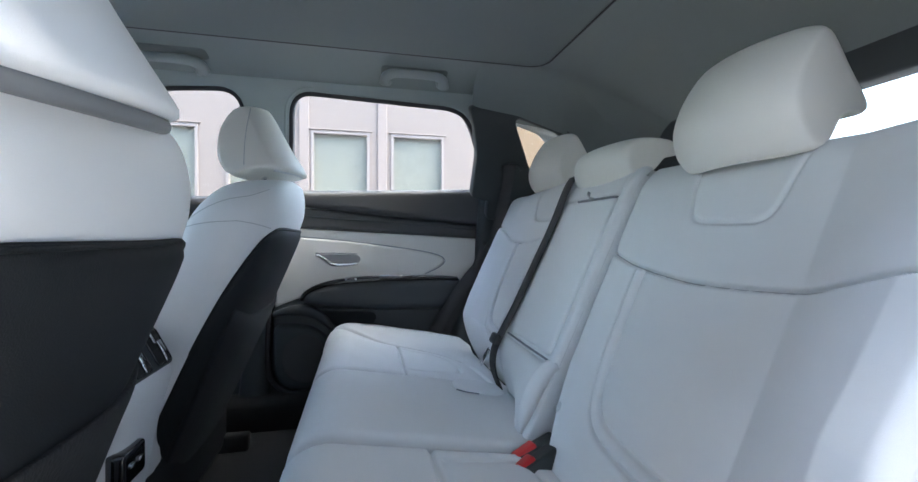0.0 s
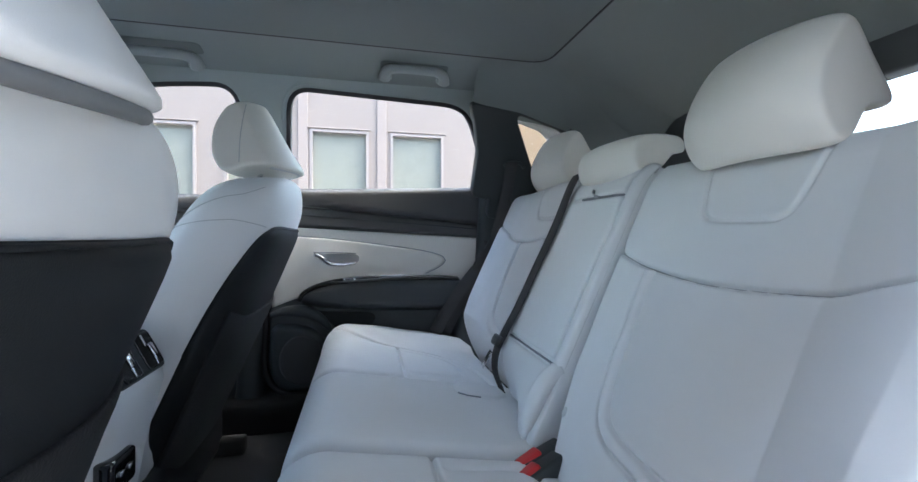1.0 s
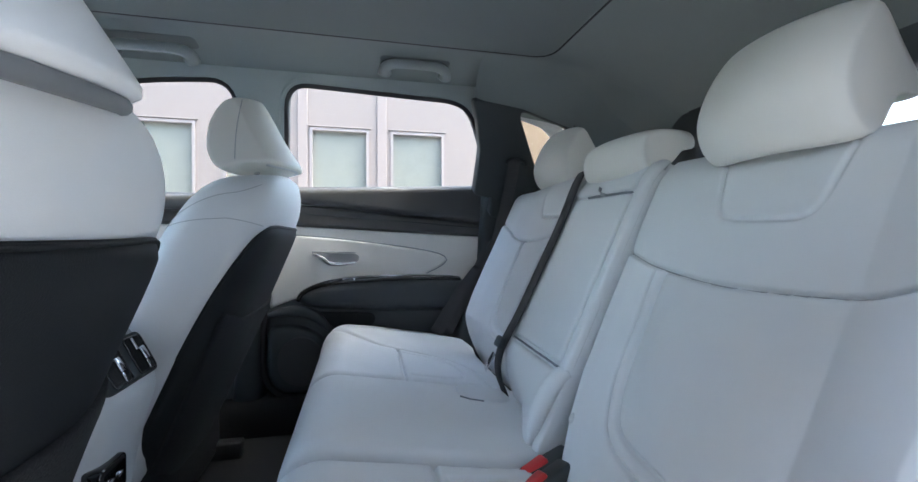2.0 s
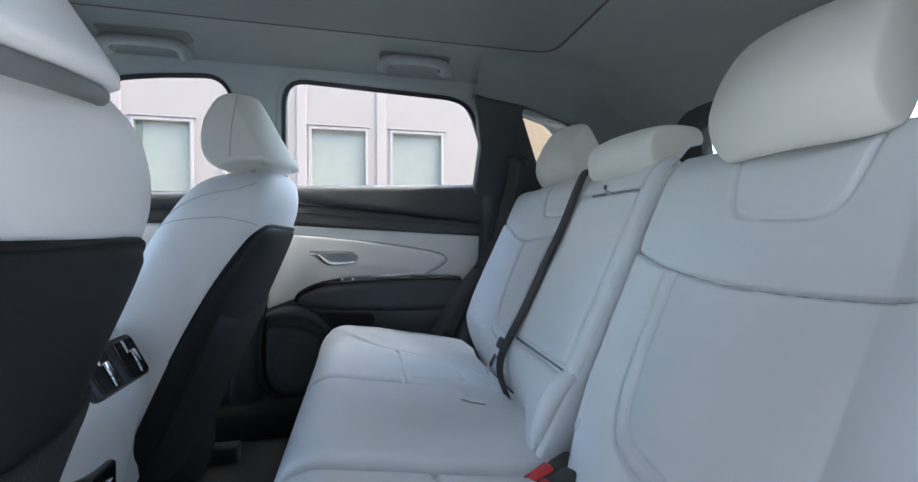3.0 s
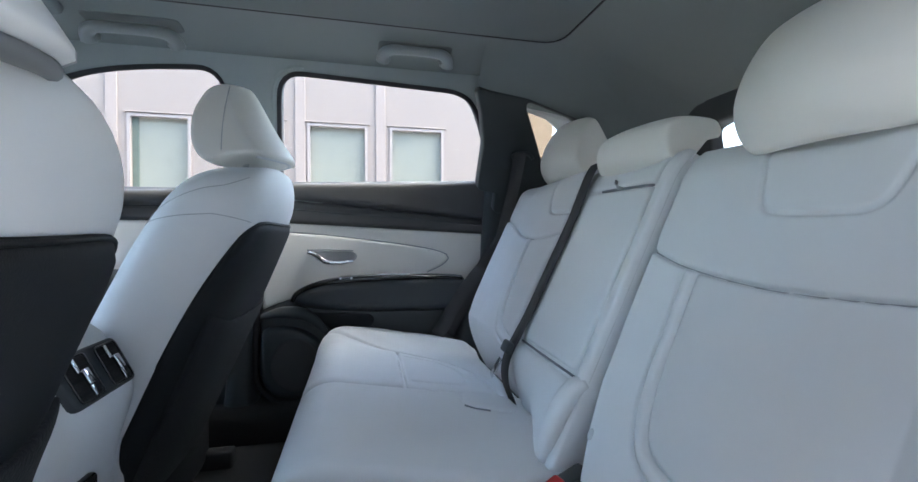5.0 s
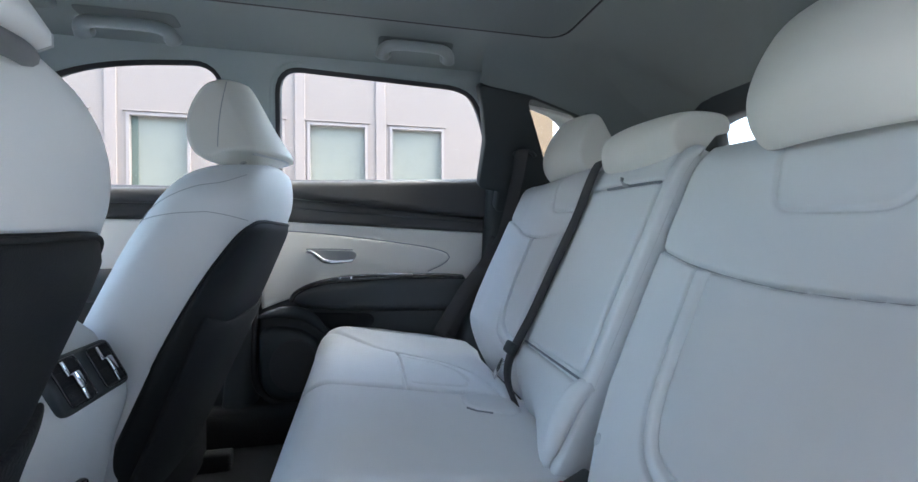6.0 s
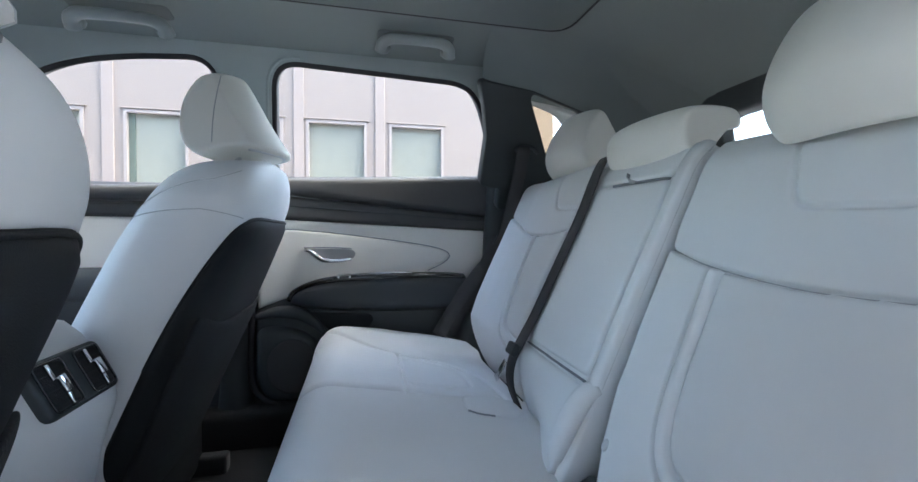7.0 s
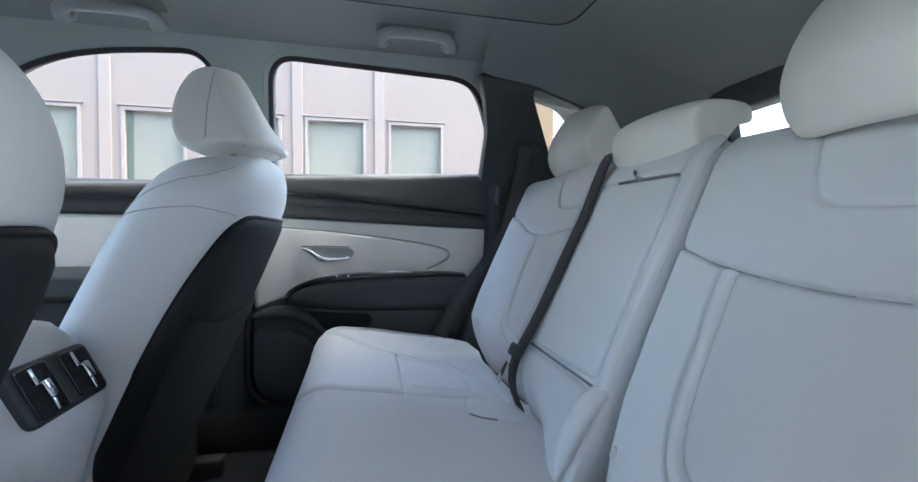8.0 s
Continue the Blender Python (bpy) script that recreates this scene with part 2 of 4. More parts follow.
for x in (-2.86, -0.74, 0.29):
    part("pilaster", block(0.13, 0.02, 7.0, pose(x, FACE - 0.008, 3.5), 0.008), BAND, office, smooth=False)
for x, w in GLAZED:
    window = part("window", block(w, 0.02, 1.54, pose(x + w / 2, FACE + 0.06, 1.67), 0), PANE, office, "green tinted window pane", smooth=False)
    ring = [[(x - 0.029, 0.86), (x + w + 0.029, 0.86), (x + w + 0.029, 2.468), (x - 0.029, 2.468)], [(x + 0.006, 0.912), (x + w - 0.006, 0.912), (x + w - 0.006, 2.432), (x + 0.006, 2.432)]]
    part("window_frame", plate(ring[0], ring[1:], lambda a, b, h: Vector((a, FACE - 0.015 + h, b)), 0.07), FRAMEW, window, "white window frame", smooth=False)
    part("lintel", block(w + 0.12, 0.03, 0.016, pose(x + w / 2, FACE - 0.012, 2.486), 0.004), BAND, window, smooth=False)
    part("sill", block(w + 0.16, 0.08, 0.05, pose(x + w / 2, FACE - 0.04, 0.83), 0.006), BAND, window, smooth=False)
# flat strip added in place of the dark side reveal of one window
part("reveal_strip", block(0.075, 0.02, 1.54, pose(-2.632, FACE + 0.045, 1.67), 0), TEAL, office, "dark teal strip for the window's side reveal", smooth=False)
tan = thing("tan_building", 2.3, FACE, 0, "tan stucco building end beside the office", "building")
part("wall", block(1.08, 4.2, 7.6, pose(2.29, FACE + 2.1, 3.8), 0.02), TAN, tan, smooth=False)
part("coping", block(1.16, 4.3, 0.15, pose(2.29, FACE + 2.1, 7.67), 0.02), BAND, tan, smooth=False)

# ---- the car's shell ----
def floor_height(x, y):
    return FLOOR + (0.10 * math.exp(-((y - MID) / 0.13) ** 4))


bm = bmesh.new()
XS, YS = np.linspace(-1.9, 1.35, 40), np.linspace(0.10, 1.62, 40)
grid = [[bm.verts.new((x, y, floor_height(x, y))) for y in YS] for x in XS]
low = [[bm.verts.new((x, y, FLOOR - 0.06)) for y in (YS[0], YS[-1])] for x in (XS[0], XS[-1])]
for i in range(len(XS) - 1):
    for j in range(len(YS) - 1):
        bm.faces.new((grid[i][j], grid[i + 1][j], grid[i + 1][j + 1], grid[i][j + 1]))
bm.faces.new((low[0][0], low[1][0], low[1][1], low[0][1]))
tagged(part("floor", bm, CARPET), "black carpet over the car floor and centre tunnel", "carpet", kind="structure")
tagged(part("underbody", block(3.3, 1.5, 0.12, pose(-0.27, 0.86, FLOOR - 0.13), 0.03), SHELL), "black underbody of the car", "car floor", kind="structure")


def roof_height(x, y):
    side = abs(y - MID)
    z = 1.490
    if side > 0.31:
        z -= 0.045 * ((side - 0.31) / 0.24) ** 1.7
    if x > 0.36 and side > 0.31:
        k = min((x - 0.36) / 0.20, 1.0)
        z -= 0.055 * k * k * (3 - 2 * k) * min((side - 0.31) / 0.17, 1.0) ** 1.5
    if x > 0.54:
        z -= 0.17 * ((x - 0.54) / 0.56) ** 1.5
    if x < -0.78:
        z -= 0.12 * ((-0.78 - x) / 0.5) ** 2
    return z


bm = bmesh.new()
# unseen near edge reaches past the true roof line to shade the near seat
XS, YS = np.linspace(-0.84, 1.10, 130), np.linspace(0.17, 1.408, 100)
for lift in (0.0, 0.05):
    grid = [[bm.verts.new((x, y, roof_height(x, y) + lift)) for y in YS] for x in XS]
    for i in range(len(XS) - 1):
        for j in range(len(YS) - 1):
            bm.faces.new((grid[i][j], grid[i + 1][j], grid[i + 1][j + 1], grid[i][j + 1]))
tagged(part("ceiling", bm, LINER), "grey woven cloth headliner of the car", "headliner", kind="structure")

SUN = rounded([(-0.75, 0.56), (0.522, 0.56), (0.522, 1.158), (-0.75, 1.158)], 0.055, 8)


def under_roof(x, y, h):
    return Vector((x, y, roof_height(x, y) - h))


sunshade = thing("sunroof_shade", -0.1, MID, 1.49, "grey cloth sunroof shade set into the headliner", "sunshade")
part("seal", tube([under_roof(a, b, 0.0005) for a, b in evenly(SUN, 200)], 0.0042, 6, closed=True), RUBBER, sunshade, "dark seal line")
part("panel", pillow(SUN, under_roof, 0.004, 0.006, 0.003, count=160), SHADE, sunshade)

# roof skin and the car's outer side
bm = bmesh.new()
# near edge widened, out of view, to block overhead light
XS, YS = np.linspace(-0.90, 1.14, 60), np.linspace(0.13, 1.45, 44)
for lift in (0.065, 0.10):
    grid = [[bm.verts.new((x, y, roof_height(x, y) + lift)) for y in YS] for x in XS]
    for i in range(len(XS) - 1):
        for j in range(len(YS) - 1):
            bm.faces.new((grid[i][j], grid[i + 1][j], grid[i + 1][j + 1], grid[i][j + 1]))
tagged(part("car_roof", bm, BODY), "pale painted steel roof of the car", "car roof", kind="structure")

# upper side: pillars with the window openings cut through
side = thing("side_trim", 0, DOOR, 1.15, "light grey plastic pillar trim around the side windows", "pillar trim", kind="structure")
part("pillar_trim", plate(rounded([(-1.45, 1.10), (0.47, 1.10), (0.47, 1.45), (0.3, 1.49), (-0.75, 1.49), (-1.0, 1.42)], 0.03),
                          [grown(WINDOW, 0.014), grown(FRONT_WINDOW, 0.014)], on_window, 0.03, 0.006), PILLAR, side)
outer = thing("outer_side", 0, DOOR, 1.15, "painted outer body side of the car", "car body", kind="structure")
part("upper_skin", plate([(-1.45, 1.04), (1.1, 1.04), (1.1, 1.30), (0.9, 1.45), (0.3, 1.52), (-0.75, 1.52), (-1.0, 1.44)],
                         [grown(WINDOW, 0.035), grown(FRONT_WINDOW, 0.035), QUARTER], lambda a, b, h: on_window(a, b, h - 0.075), 0.03), BODY, outer)
part("lower_skin", plate([(-1.6, 0.25), (1.3, 0.25), (1.3, 1.05), (-1.6, 1.05)], [], lambda a, b, h: on_door(a, b, h - 0.14), 0.03), BODY, outer)

# near side: front door shut, rear doorway open, quarter panel behind
def near_lower(x, z, h):
    return Vector((x, 0.10 + h, z))


def near_upper(x, z, h):
    return Vector((x, 0.16 + 0.5 * (z - BELT) + h, z))


near = thing("near_side", 0, 0.12, 0.3, "near body side with its rear doorway standing open", "car body", kind="structure")
part("front_door_skin", plate([(-1.6, 0.30), (-0.36, 0.30), (-0.36, 1.12), (-1.6, 1.12)], [], near_lower, 0.05), BODY, near)
part("front_frame", plate([(-1.45, 1.10), (-0.30, 1.10), (-0.30, 1.47), (-0.75, 1.47), (-1.0, 1.42)], [FRONT_WINDOW - np.array((0.06, 0))], near_upper, 0.05), PILLAR, near)
part("quarter_skin", plate([(0.50, 0.30), (1.3, 0.30), (1.3, 1.12), (0.52, 1.12)], [], near_lower, 0.05), BODY, near)
part("quarter_frame", plate([(0.52, 1.10), (1.1, 1.10), (1.05, 1.30), (0.9, 1.38), (0.45, 1.46)], [], near_upper, 0.05), PLASTIC, near)
part("roof_rail", block(1.0, 0.06, 0.05, pose(0.08, 0.155, 1.40), 0.015), PILLAR, near)
part("sill", block(1.2, 0.12, 0.14, pose(0.06, 0.13, 0.34), 0.03), BODY, near)

hinge = pose(-0.33, 0.10, 0, 0, 0, -112)
open_door = thing("open_door", -0.33, 0.1, 0.35, "near rear door standing wide open", "car door")
bm = plate(rounded([(0.0, 0.32), (0.80, 0.32), (0.80, 1.12), (0.0, 1.12)], 0.05), [], lambda a, b, h: Vector((a, h, b)), 0.12, 0.01)
bm.transform(hinge)
part("door_panel", bm, PLASTIC, open_door)
bm = plate(rounded([(0.0, 1.11), (0.80, 1.11), (0.66, 1.44), (0.02, 1.44)], 0.04), [rounded([(0.04, 1.13), (0.74, 1.13), (0.61, 1.40), (0.06, 1.40)], 0.04)], lambda a, b, h: Vector((a, h, b)), 0.05, 0.005)
bm.transform(hinge)
part("window_frame", bm, RUBBER, open_door)
# unseen wall, added to cut the sky light entering the open doorway
tagged(part("shade_wall", block(40, 0.3, 6.4, pose(0, -2.3, 3.2), 0.0), SHADEWALL, smooth=False), "unseen grey wall added to block sky light from the doorway", "wall", kind="structure")

# rear corner: dark pillar, quarter window, tailgate
rear_pillar = thing("rear_pillar", 0.5, 1.45, 1.15, "charcoal plastic rear pillar trim holding the belt guide", "pillar trim", kind="structure")
QRIM = grown(QUARTER, 0.004)
part("pillar_cover", plate(rounded([(0.338, 1.412), (0.358, 1.36), (0.378, 1.28), (0.376, 1.15), (0.44, 1.142), (0.44, 1.08), (1.02, 1.08), (1.02, 1.262), (0.82, 1.262), (0.67, 1.366), (0.486, 1.398)], 0.012),
                           [QRIM], on_quarter, 0.045, 0.006), DARKTRIM, rear_pillar)
bm = bmesh.new()
rows = []
for a in np.linspace(0.335, 1.02, 50):
    low = on_quarter(a, float(np.interp(a, [0.33, 0.36, 0.486, 0.66, 0.80, 1.02], [1.424, 1.416, 1.402, 1.358, 1.256, 1.256])), 0.05)
    high = Vector((a, 1.16, roof_height(a, 1.16) - 0.002))
    bend = Vector((a, low.y - 0.02, high.z))
    rows.append([bm.verts.new((1 - t) ** 2 * low + 2 * t * (1 - t) * bend + t * t * high) for t in np.linspace(0, 1, 14)])
for r0, r1 in zip(rows, rows[1:]):
    for i in range(13):
        bm.faces.new((r0[i], r0[i + 1], r1[i + 1], r1[i]))
part("header_cove", bm, LINER, rear_pillar, "grey cloth cove above the quarter window")
part("pillar_edge", tube([on_quarter(a, b, 0.02) for a, b in spline([(0.345, 1.418), (0.372, 1.37), (0.424, 1.27), (0.450, 1.232)], 20)], 0.006), DARKTRIM, rear_pillar)
part("seal", tube([on_quarter(a, b, 0.035) for a, b in evenly(QRIM, 70)], 0.004, 6, closed=True), PILLAR, rear_pillar, "pale window edge")
part("corner_cover", pillow(rounded([(0.40, 0.60), (0.62, 0.60), (0.62, 1.17), (0.425, 1.17)], 0.02), lambda a, b, h: Vector((a, 1.52 - h, b)), 0.03, 0.03, 0.02), DARKTRIM, rear_pillar)
quarter_glass = part("window_3", plate(grown(QUARTER, 0.01), [], lambda a, b, h: on_quarter(a, b, h - 0.02), 0.004), GLASS, smooth=False)
quarter_glass.visible_shadow = False
tagged(quarter_glass, "fixed quarter window glass behind the rear door", "car window", kind="structure")


def on_tail(y, z, h):
    return Vector((1.10 - 0.4 * (z - 1.2) - h, y, z))


TAIL = rounded([(0.50, 1.06), (1.22, 1.06), (1.185, 1.315), (0.535, 1.315)], [0.05, 0.05, 0.05, 0.05], 7)
tail = thing("tailgate", 1.1, MID, 0.6, "charcoal trimmed tailgate with its rear window", "tailgate", kind="structure")
part("tailgate_trim", plate(rounded([(0.24, 0.36), (1.48, 0.36), (1.46, 1.15), (1.35, 1.46), (0.37, 1.46), (0.26, 1.15)], 0.04), [TAIL], on_tail, 0.05, 0.008), PLASTIC, tail)
tail_glass = part("pane", plate(grown(TAIL, 0.01), [], lambda a, b, h: on_tail(a, b, h - 0.012), 0.004), PRIVACY, tail, "rear window glass", smooth=False)
part("boot_floor", block(0.62, 1.2, 0.04, pose(0.82, MID, 0.62), 0.01), CARPET, tail)

# ---- far doors ----
def door_window(line, name, label):
    rim = thing(name, float(line[:, 0].mean()), DOOR, 1.25, label, "car window", kind="structure")
    part("window_frame", plate(grown(line, 0.017), [line], lambda a, b, h: on_window(a, b, h - 0.014), 0.040, 0.004), RUBBER, rim)
    pane = part("pane", plate(grown(line, 0.012), [], lambda a, b, h: on_window(a, b, h - 0.006), 0.004), GLASS, rim, "clear side glass", smooth=False)
    pane.visible_shadow = False
    edge = [p for p in evenly(grown(line, 0.019), 160) if p[0] < line[:, 0].min() + 0.10 and p[1] > 1.12]
    edge.sort(key=lambda p: math.atan2(p[1] - 1.3, p[0] - line[:, 0].min() - 0.2) % 6.283, reverse=True)
    part("reveal", tube([on_window(a, b, 0.028) for a, b in edge], 0.0055, 6), PILLAR, rim)


door_window(WINDOW, "window_1", "rear side window in a black rubber frame")
door_window(FRONT_WINDOW, "window_2", "front side window in a black rubber frame")

rear_door = thing("rear_door", 0.08, DOOR, 0.45, "closed rear car door with pale vinyl panel and charcoal armrest", "car door")
part("core", plate(rounded([(-0.297, 0.47), (0.47, 0.47), (0.47, 1.145), (-0.297, 1.12)], 0.06), [], lambda a, b, h: on_door(a, b, h - 0.06), 0.06), PLASTIC, rear_door)
part("upper_trim", pillow(rounded([(-0.297, 1.106), (0.475, 1.032), (0.475, 1.172), (-0.297, 1.145)], 0.006), on_door, 0.020, 0.018, 0.01, count=120), WEAVE, rear_door, "dark woven upper door trim")
part("middle_trim", pillow(rounded([(-0.297, 1.028), (0.475, 0.987), (0.475, 1.031), (-0.297, 1.104)], 0.004), on_door, 0.013, 0.012, 0.01, count=120), WEAVE, rear_door)
part("trim_crease", tube([on_door(a, b, 0.0125) for a, b in [(-0.29, 1.071), (0.1, 1.044), (0.47, 1.016)]], 0.0022, 6), SOFT, rear_door)
part("window_ledge", tube([on_door(a, b, -0.002) for a, b in [(-0.297, 1.140), (0.08, 1.152), (0.47, 1.166)]], 0.009, 8), SOFT, rear_door)
part("vinyl_panel", pillow(rounded([(-0.290, 1.027), (-0.283, 0.748), (-0.20, 0.785), (0.36, 0.78), (0.475, 0.80), (0.475, 0.986)], 0.006), on_door, 0.006, 0.008, 0.01, count=120), CREAMTRIM, rear_door, "pale vinyl door panel")
SEAM = [(-0.287, 1.000), (-0.077, 0.984), (0.172, 0.951), (0.275, 0.929), (0.302, 0.908), (0.278, 0.884), (0.228, 0.861)]
seam = spline(SEAM, 40)
part("padded_insert", pillow(np.vstack([seam, [(0.18, 0.80), (-0.19, 0.79), (-0.279, 0.756)]]), on_door, 0.011, 0.007, 0.01, count=140), CREAMTRIM, rear_door, "padded pale vinyl insert")
part("insert_seam", tube([on_door(a, b, 0.0075) for a, b in seam], 0.0016, 6), STITCH_SHADE, rear_door)
part("lower_panel", pillow(rounded([(-0.292, 0.760), (-0.19, 0.792), (0.47, 0.80), (0.47, 0.47), (-0.25, 0.47), (-0.292, 0.53)], 0.03), on_door, 0.012, 0.02, 0.01), PLASTIC, rear_door)
ARM = spline([(-0.196, 0.783), (-0.182, 0.812), (-0.135, 0.836), (-0.060, 0.851), (0.08, 0.858), (0.24, 0.856), (0.335, 0.850), (0.356, 0.836), (0.36, 0.76), (0.34, 0.735), (0.20, 0.733), (0.05, 0.737), (-0.08, 0.746), (-0.17, 0.762)], 120, True)
armrest = part("armrest", pillow(ARM, on_door, 0.062, 0.03, 0.005, crown=0.004), SOFT, rear_door, "charcoal padded armrest")
strip = spline([(-0.192, 0.787), (-0.178, 0.811), (-0.133, 0.833), (-0.060, 0.847), (0.08, 0.8535), (0.24, 0.8515), (0.34, 0.846)], 60)
part("gloss_strip", tube([on_door(a, b - 0.004, 0.050) for a, b in strip], np.concatenate([np.linspace(0.007, 0.013, 25), np.linspace(0.013, 0.005, 35)]), 10), PIANO, armrest, "gloss black strip")
part("armrest_seam", tube([on_door(a, b, 0.0635) for a, b in spline([(-0.15, 0.808), (-0.05, 0.818), (0.15, 0.822), (0.33, 0.818)], 30)], 0.0018, 6), PLASTIC, armrest)
part("window_switch", pillow(rounded([(-0.055, 0.845), (-0.012, 0.848), (-0.012, 0.858), (-0.055, 0.855)], 0.003), on_door, 0.066, 0.003, 0.0, count=40), PIANO, armrest)
for x in (-0.05, -0.017):
    part("switch_edge", block(0.007, 0.006, 0.006, pose(x, DOOR - 0.066, 0.852), 0.001), CHROME, armrest)
part("pull_trim", block(0.110, 0.010, 0.004, pose(0.117, DOOR - 0.056, 0.860), 0.0015), CHROME, armrest, "bright pull cup edge")
part("pull_cup", block(0.110, 0.012, 0.008, pose(0.117, DOOR - 0.060, 0.8535), 0.002), PIANO, armrest)
# raised darker patch stands in for the shaded hollow below the armrest
part("recess_shade", pillow(rounded([(-0.185, 0.748), (0.045, 0.735), (0.062, 0.71), (0.03, 0.668), (-0.06, 0.66), (-0.10, 0.70)], 0.02), on_door, 0.016, 0.01, 0.0), SHELL, rear_door)
part("pocket_lip", tube([on_door(a, b, 0.026) for a, b in spline([(-0.285, 0.735), (-0.23, 0.747), (-0.17, 0.742), (-0.125, 0.715), (-0.095, 0.680)], 30)], [0.008 + 0.012 * math.sin(math.pi * i / 29) for i in range(30)], 12), SOFT, rear_door)
part("speaker_pod", pillow(rounded([(-0.288, 0.706), (-0.19, 0.704), (-0.125, 0.672), (-0.085, 0.61), (-0.085, 0.47), (-0.25, 0.475), (-0.288, 0.53)], 0.04), on_door, 0.034, 0.02, 0.0), PLASTIC, rear_door, "charcoal speaker pod")
part("speaker_grille", pillow([(-0.185 + 0.075 * math.cos(a), 0.585 + 0.085 * math.sin(a)) for a in np.linspace(0, 2 * math.pi, 48, endpoint=False)], on_door, 0.037, 0.006, 0.0), WEAVE, rear_door)
part("door_seal", tube([on_door(a, b, 0.01) for a, b in spline([(-0.301, 1.05), (-0.300, 0.75), (-0.303, 0.56), (-0.27, 0.49), (-0.19, 0.462), (0.1, 0.455)], 50)], 0.010, 8), RUBBER, rear_door)
# the cup isn't hollow: its inner shade is put into the grey
handle = part("handle_cup", pillow(rounded([(-0.157, 0.938), (-0.012, 0.935), (0.006, 0.921), (-0.006, 0.899), (-0.098, 0.888), (-0.125, 0.905)], 0.012), on_door, 0.0125, 0.004, 0.0), CUP_SHADE, rear_door, "handle cup with its inner shade as grey colour")
part("lever", tube([on_door(a, b, h) for a, b, h in spline([(-0.150, 0.932, 0.014), (-0.128, 0.924, 0.020), (-0.098, 0.902, 0.026), (-0.06, 0.898, 0.027), (-0.012, 0.903, 0.024)], 24)], np.concatenate([np.linspace(0.0055, 0.0075, 8), np.linspace(0.0075, 0.0038, 16)]), 10), CHROME, handle, "bright chrome door lever")
# dark line paints the shade along the cup's top edge
part("cup_edge_shade", tube([on_door(a, b, 0.0135) for a, b in spline([(-0.152, 0.938), (-0.08, 0.938), (-0.012, 0.935)], 12)], 0.0018, 6), STITCH_SHADE, handle)

front_door = thing("front_door", -0.8, DOOR, 0.45, "closed front car door with pale vinyl panel", "car door")
part("core", plate(rounded([(-1.35, 0.47), (-0.345, 0.47), (-0.345, 1.11), (-1.35, 1.08)], 0.04), [], lambda a, b, h: on_door(a, b, h - 0.06), 0.06), PLASTIC, front_door)
part("upper_trim", pillow(rounded([(-1.30, 1.07), (-0.345, 1.076), (-0.345, 1.128), (-1.30, 1.10)], 0.005), on_door, 0.020, 0.018, 0.01), WEAVE, front_door, "dark woven upper door trim")
part("middle_trim", pillow(rounded([(-1.30, 1.038), (-0.345, 1.029), (-0.345, 1.072), (-1.30, 1.066)], 0.004), on_door, 0.013, 0.012, 0.01), WEAVE, front_door)
part("vinyl_panel", pillow(rounded([(-1.30, 0.90), (-0.345, 0.84), (-0.345, 1.026), (-1.30, 1.034)], 0.006), on_door, 0.010, 0.008, 0.01), CREAMTRIM, front_door, "pale vinyl door panel")
part("armrest", pillow(rounded([(-1.25, 0.80), (-0.36, 0.79), (-0.36, 0.885), (-1.25, 0.895)], 0.03), on_door, 0.06, 0.03, 0.0), SOFT, front_door, "charcoal padded armrest")
part("lower_panel", pillow(rounded([(-1.30, 0.47), (-0.345, 0.47), (-0.345, 0.84), (-1.30, 0.88)], 0.03), on_door, 0.012, 0.02, 0.0), PLASTIC, front_door)
pillar = part("pillar_lower", pillow(rounded([(-0.405, 0.40), (-0.300, 0.40), (-0.300, 1.12), (-0.345, 1.12)], 0.02), lambda a, b, h: on_door(a, b, h - 0.02), 0.05, 0.03, 0.02), PLASTIC)
tagged(pillar, "charcoal lower pillar trim between the doors", "pillar trim", kind="structure")
sill = part("sill_trim", block(1.5, 0.16, 0.13, pose(-0.2, 1.565, 0.405), 0.03, 3), CARPET)
tagged(sill, "black carpeted door sill cover", "sill trim", kind="structure")

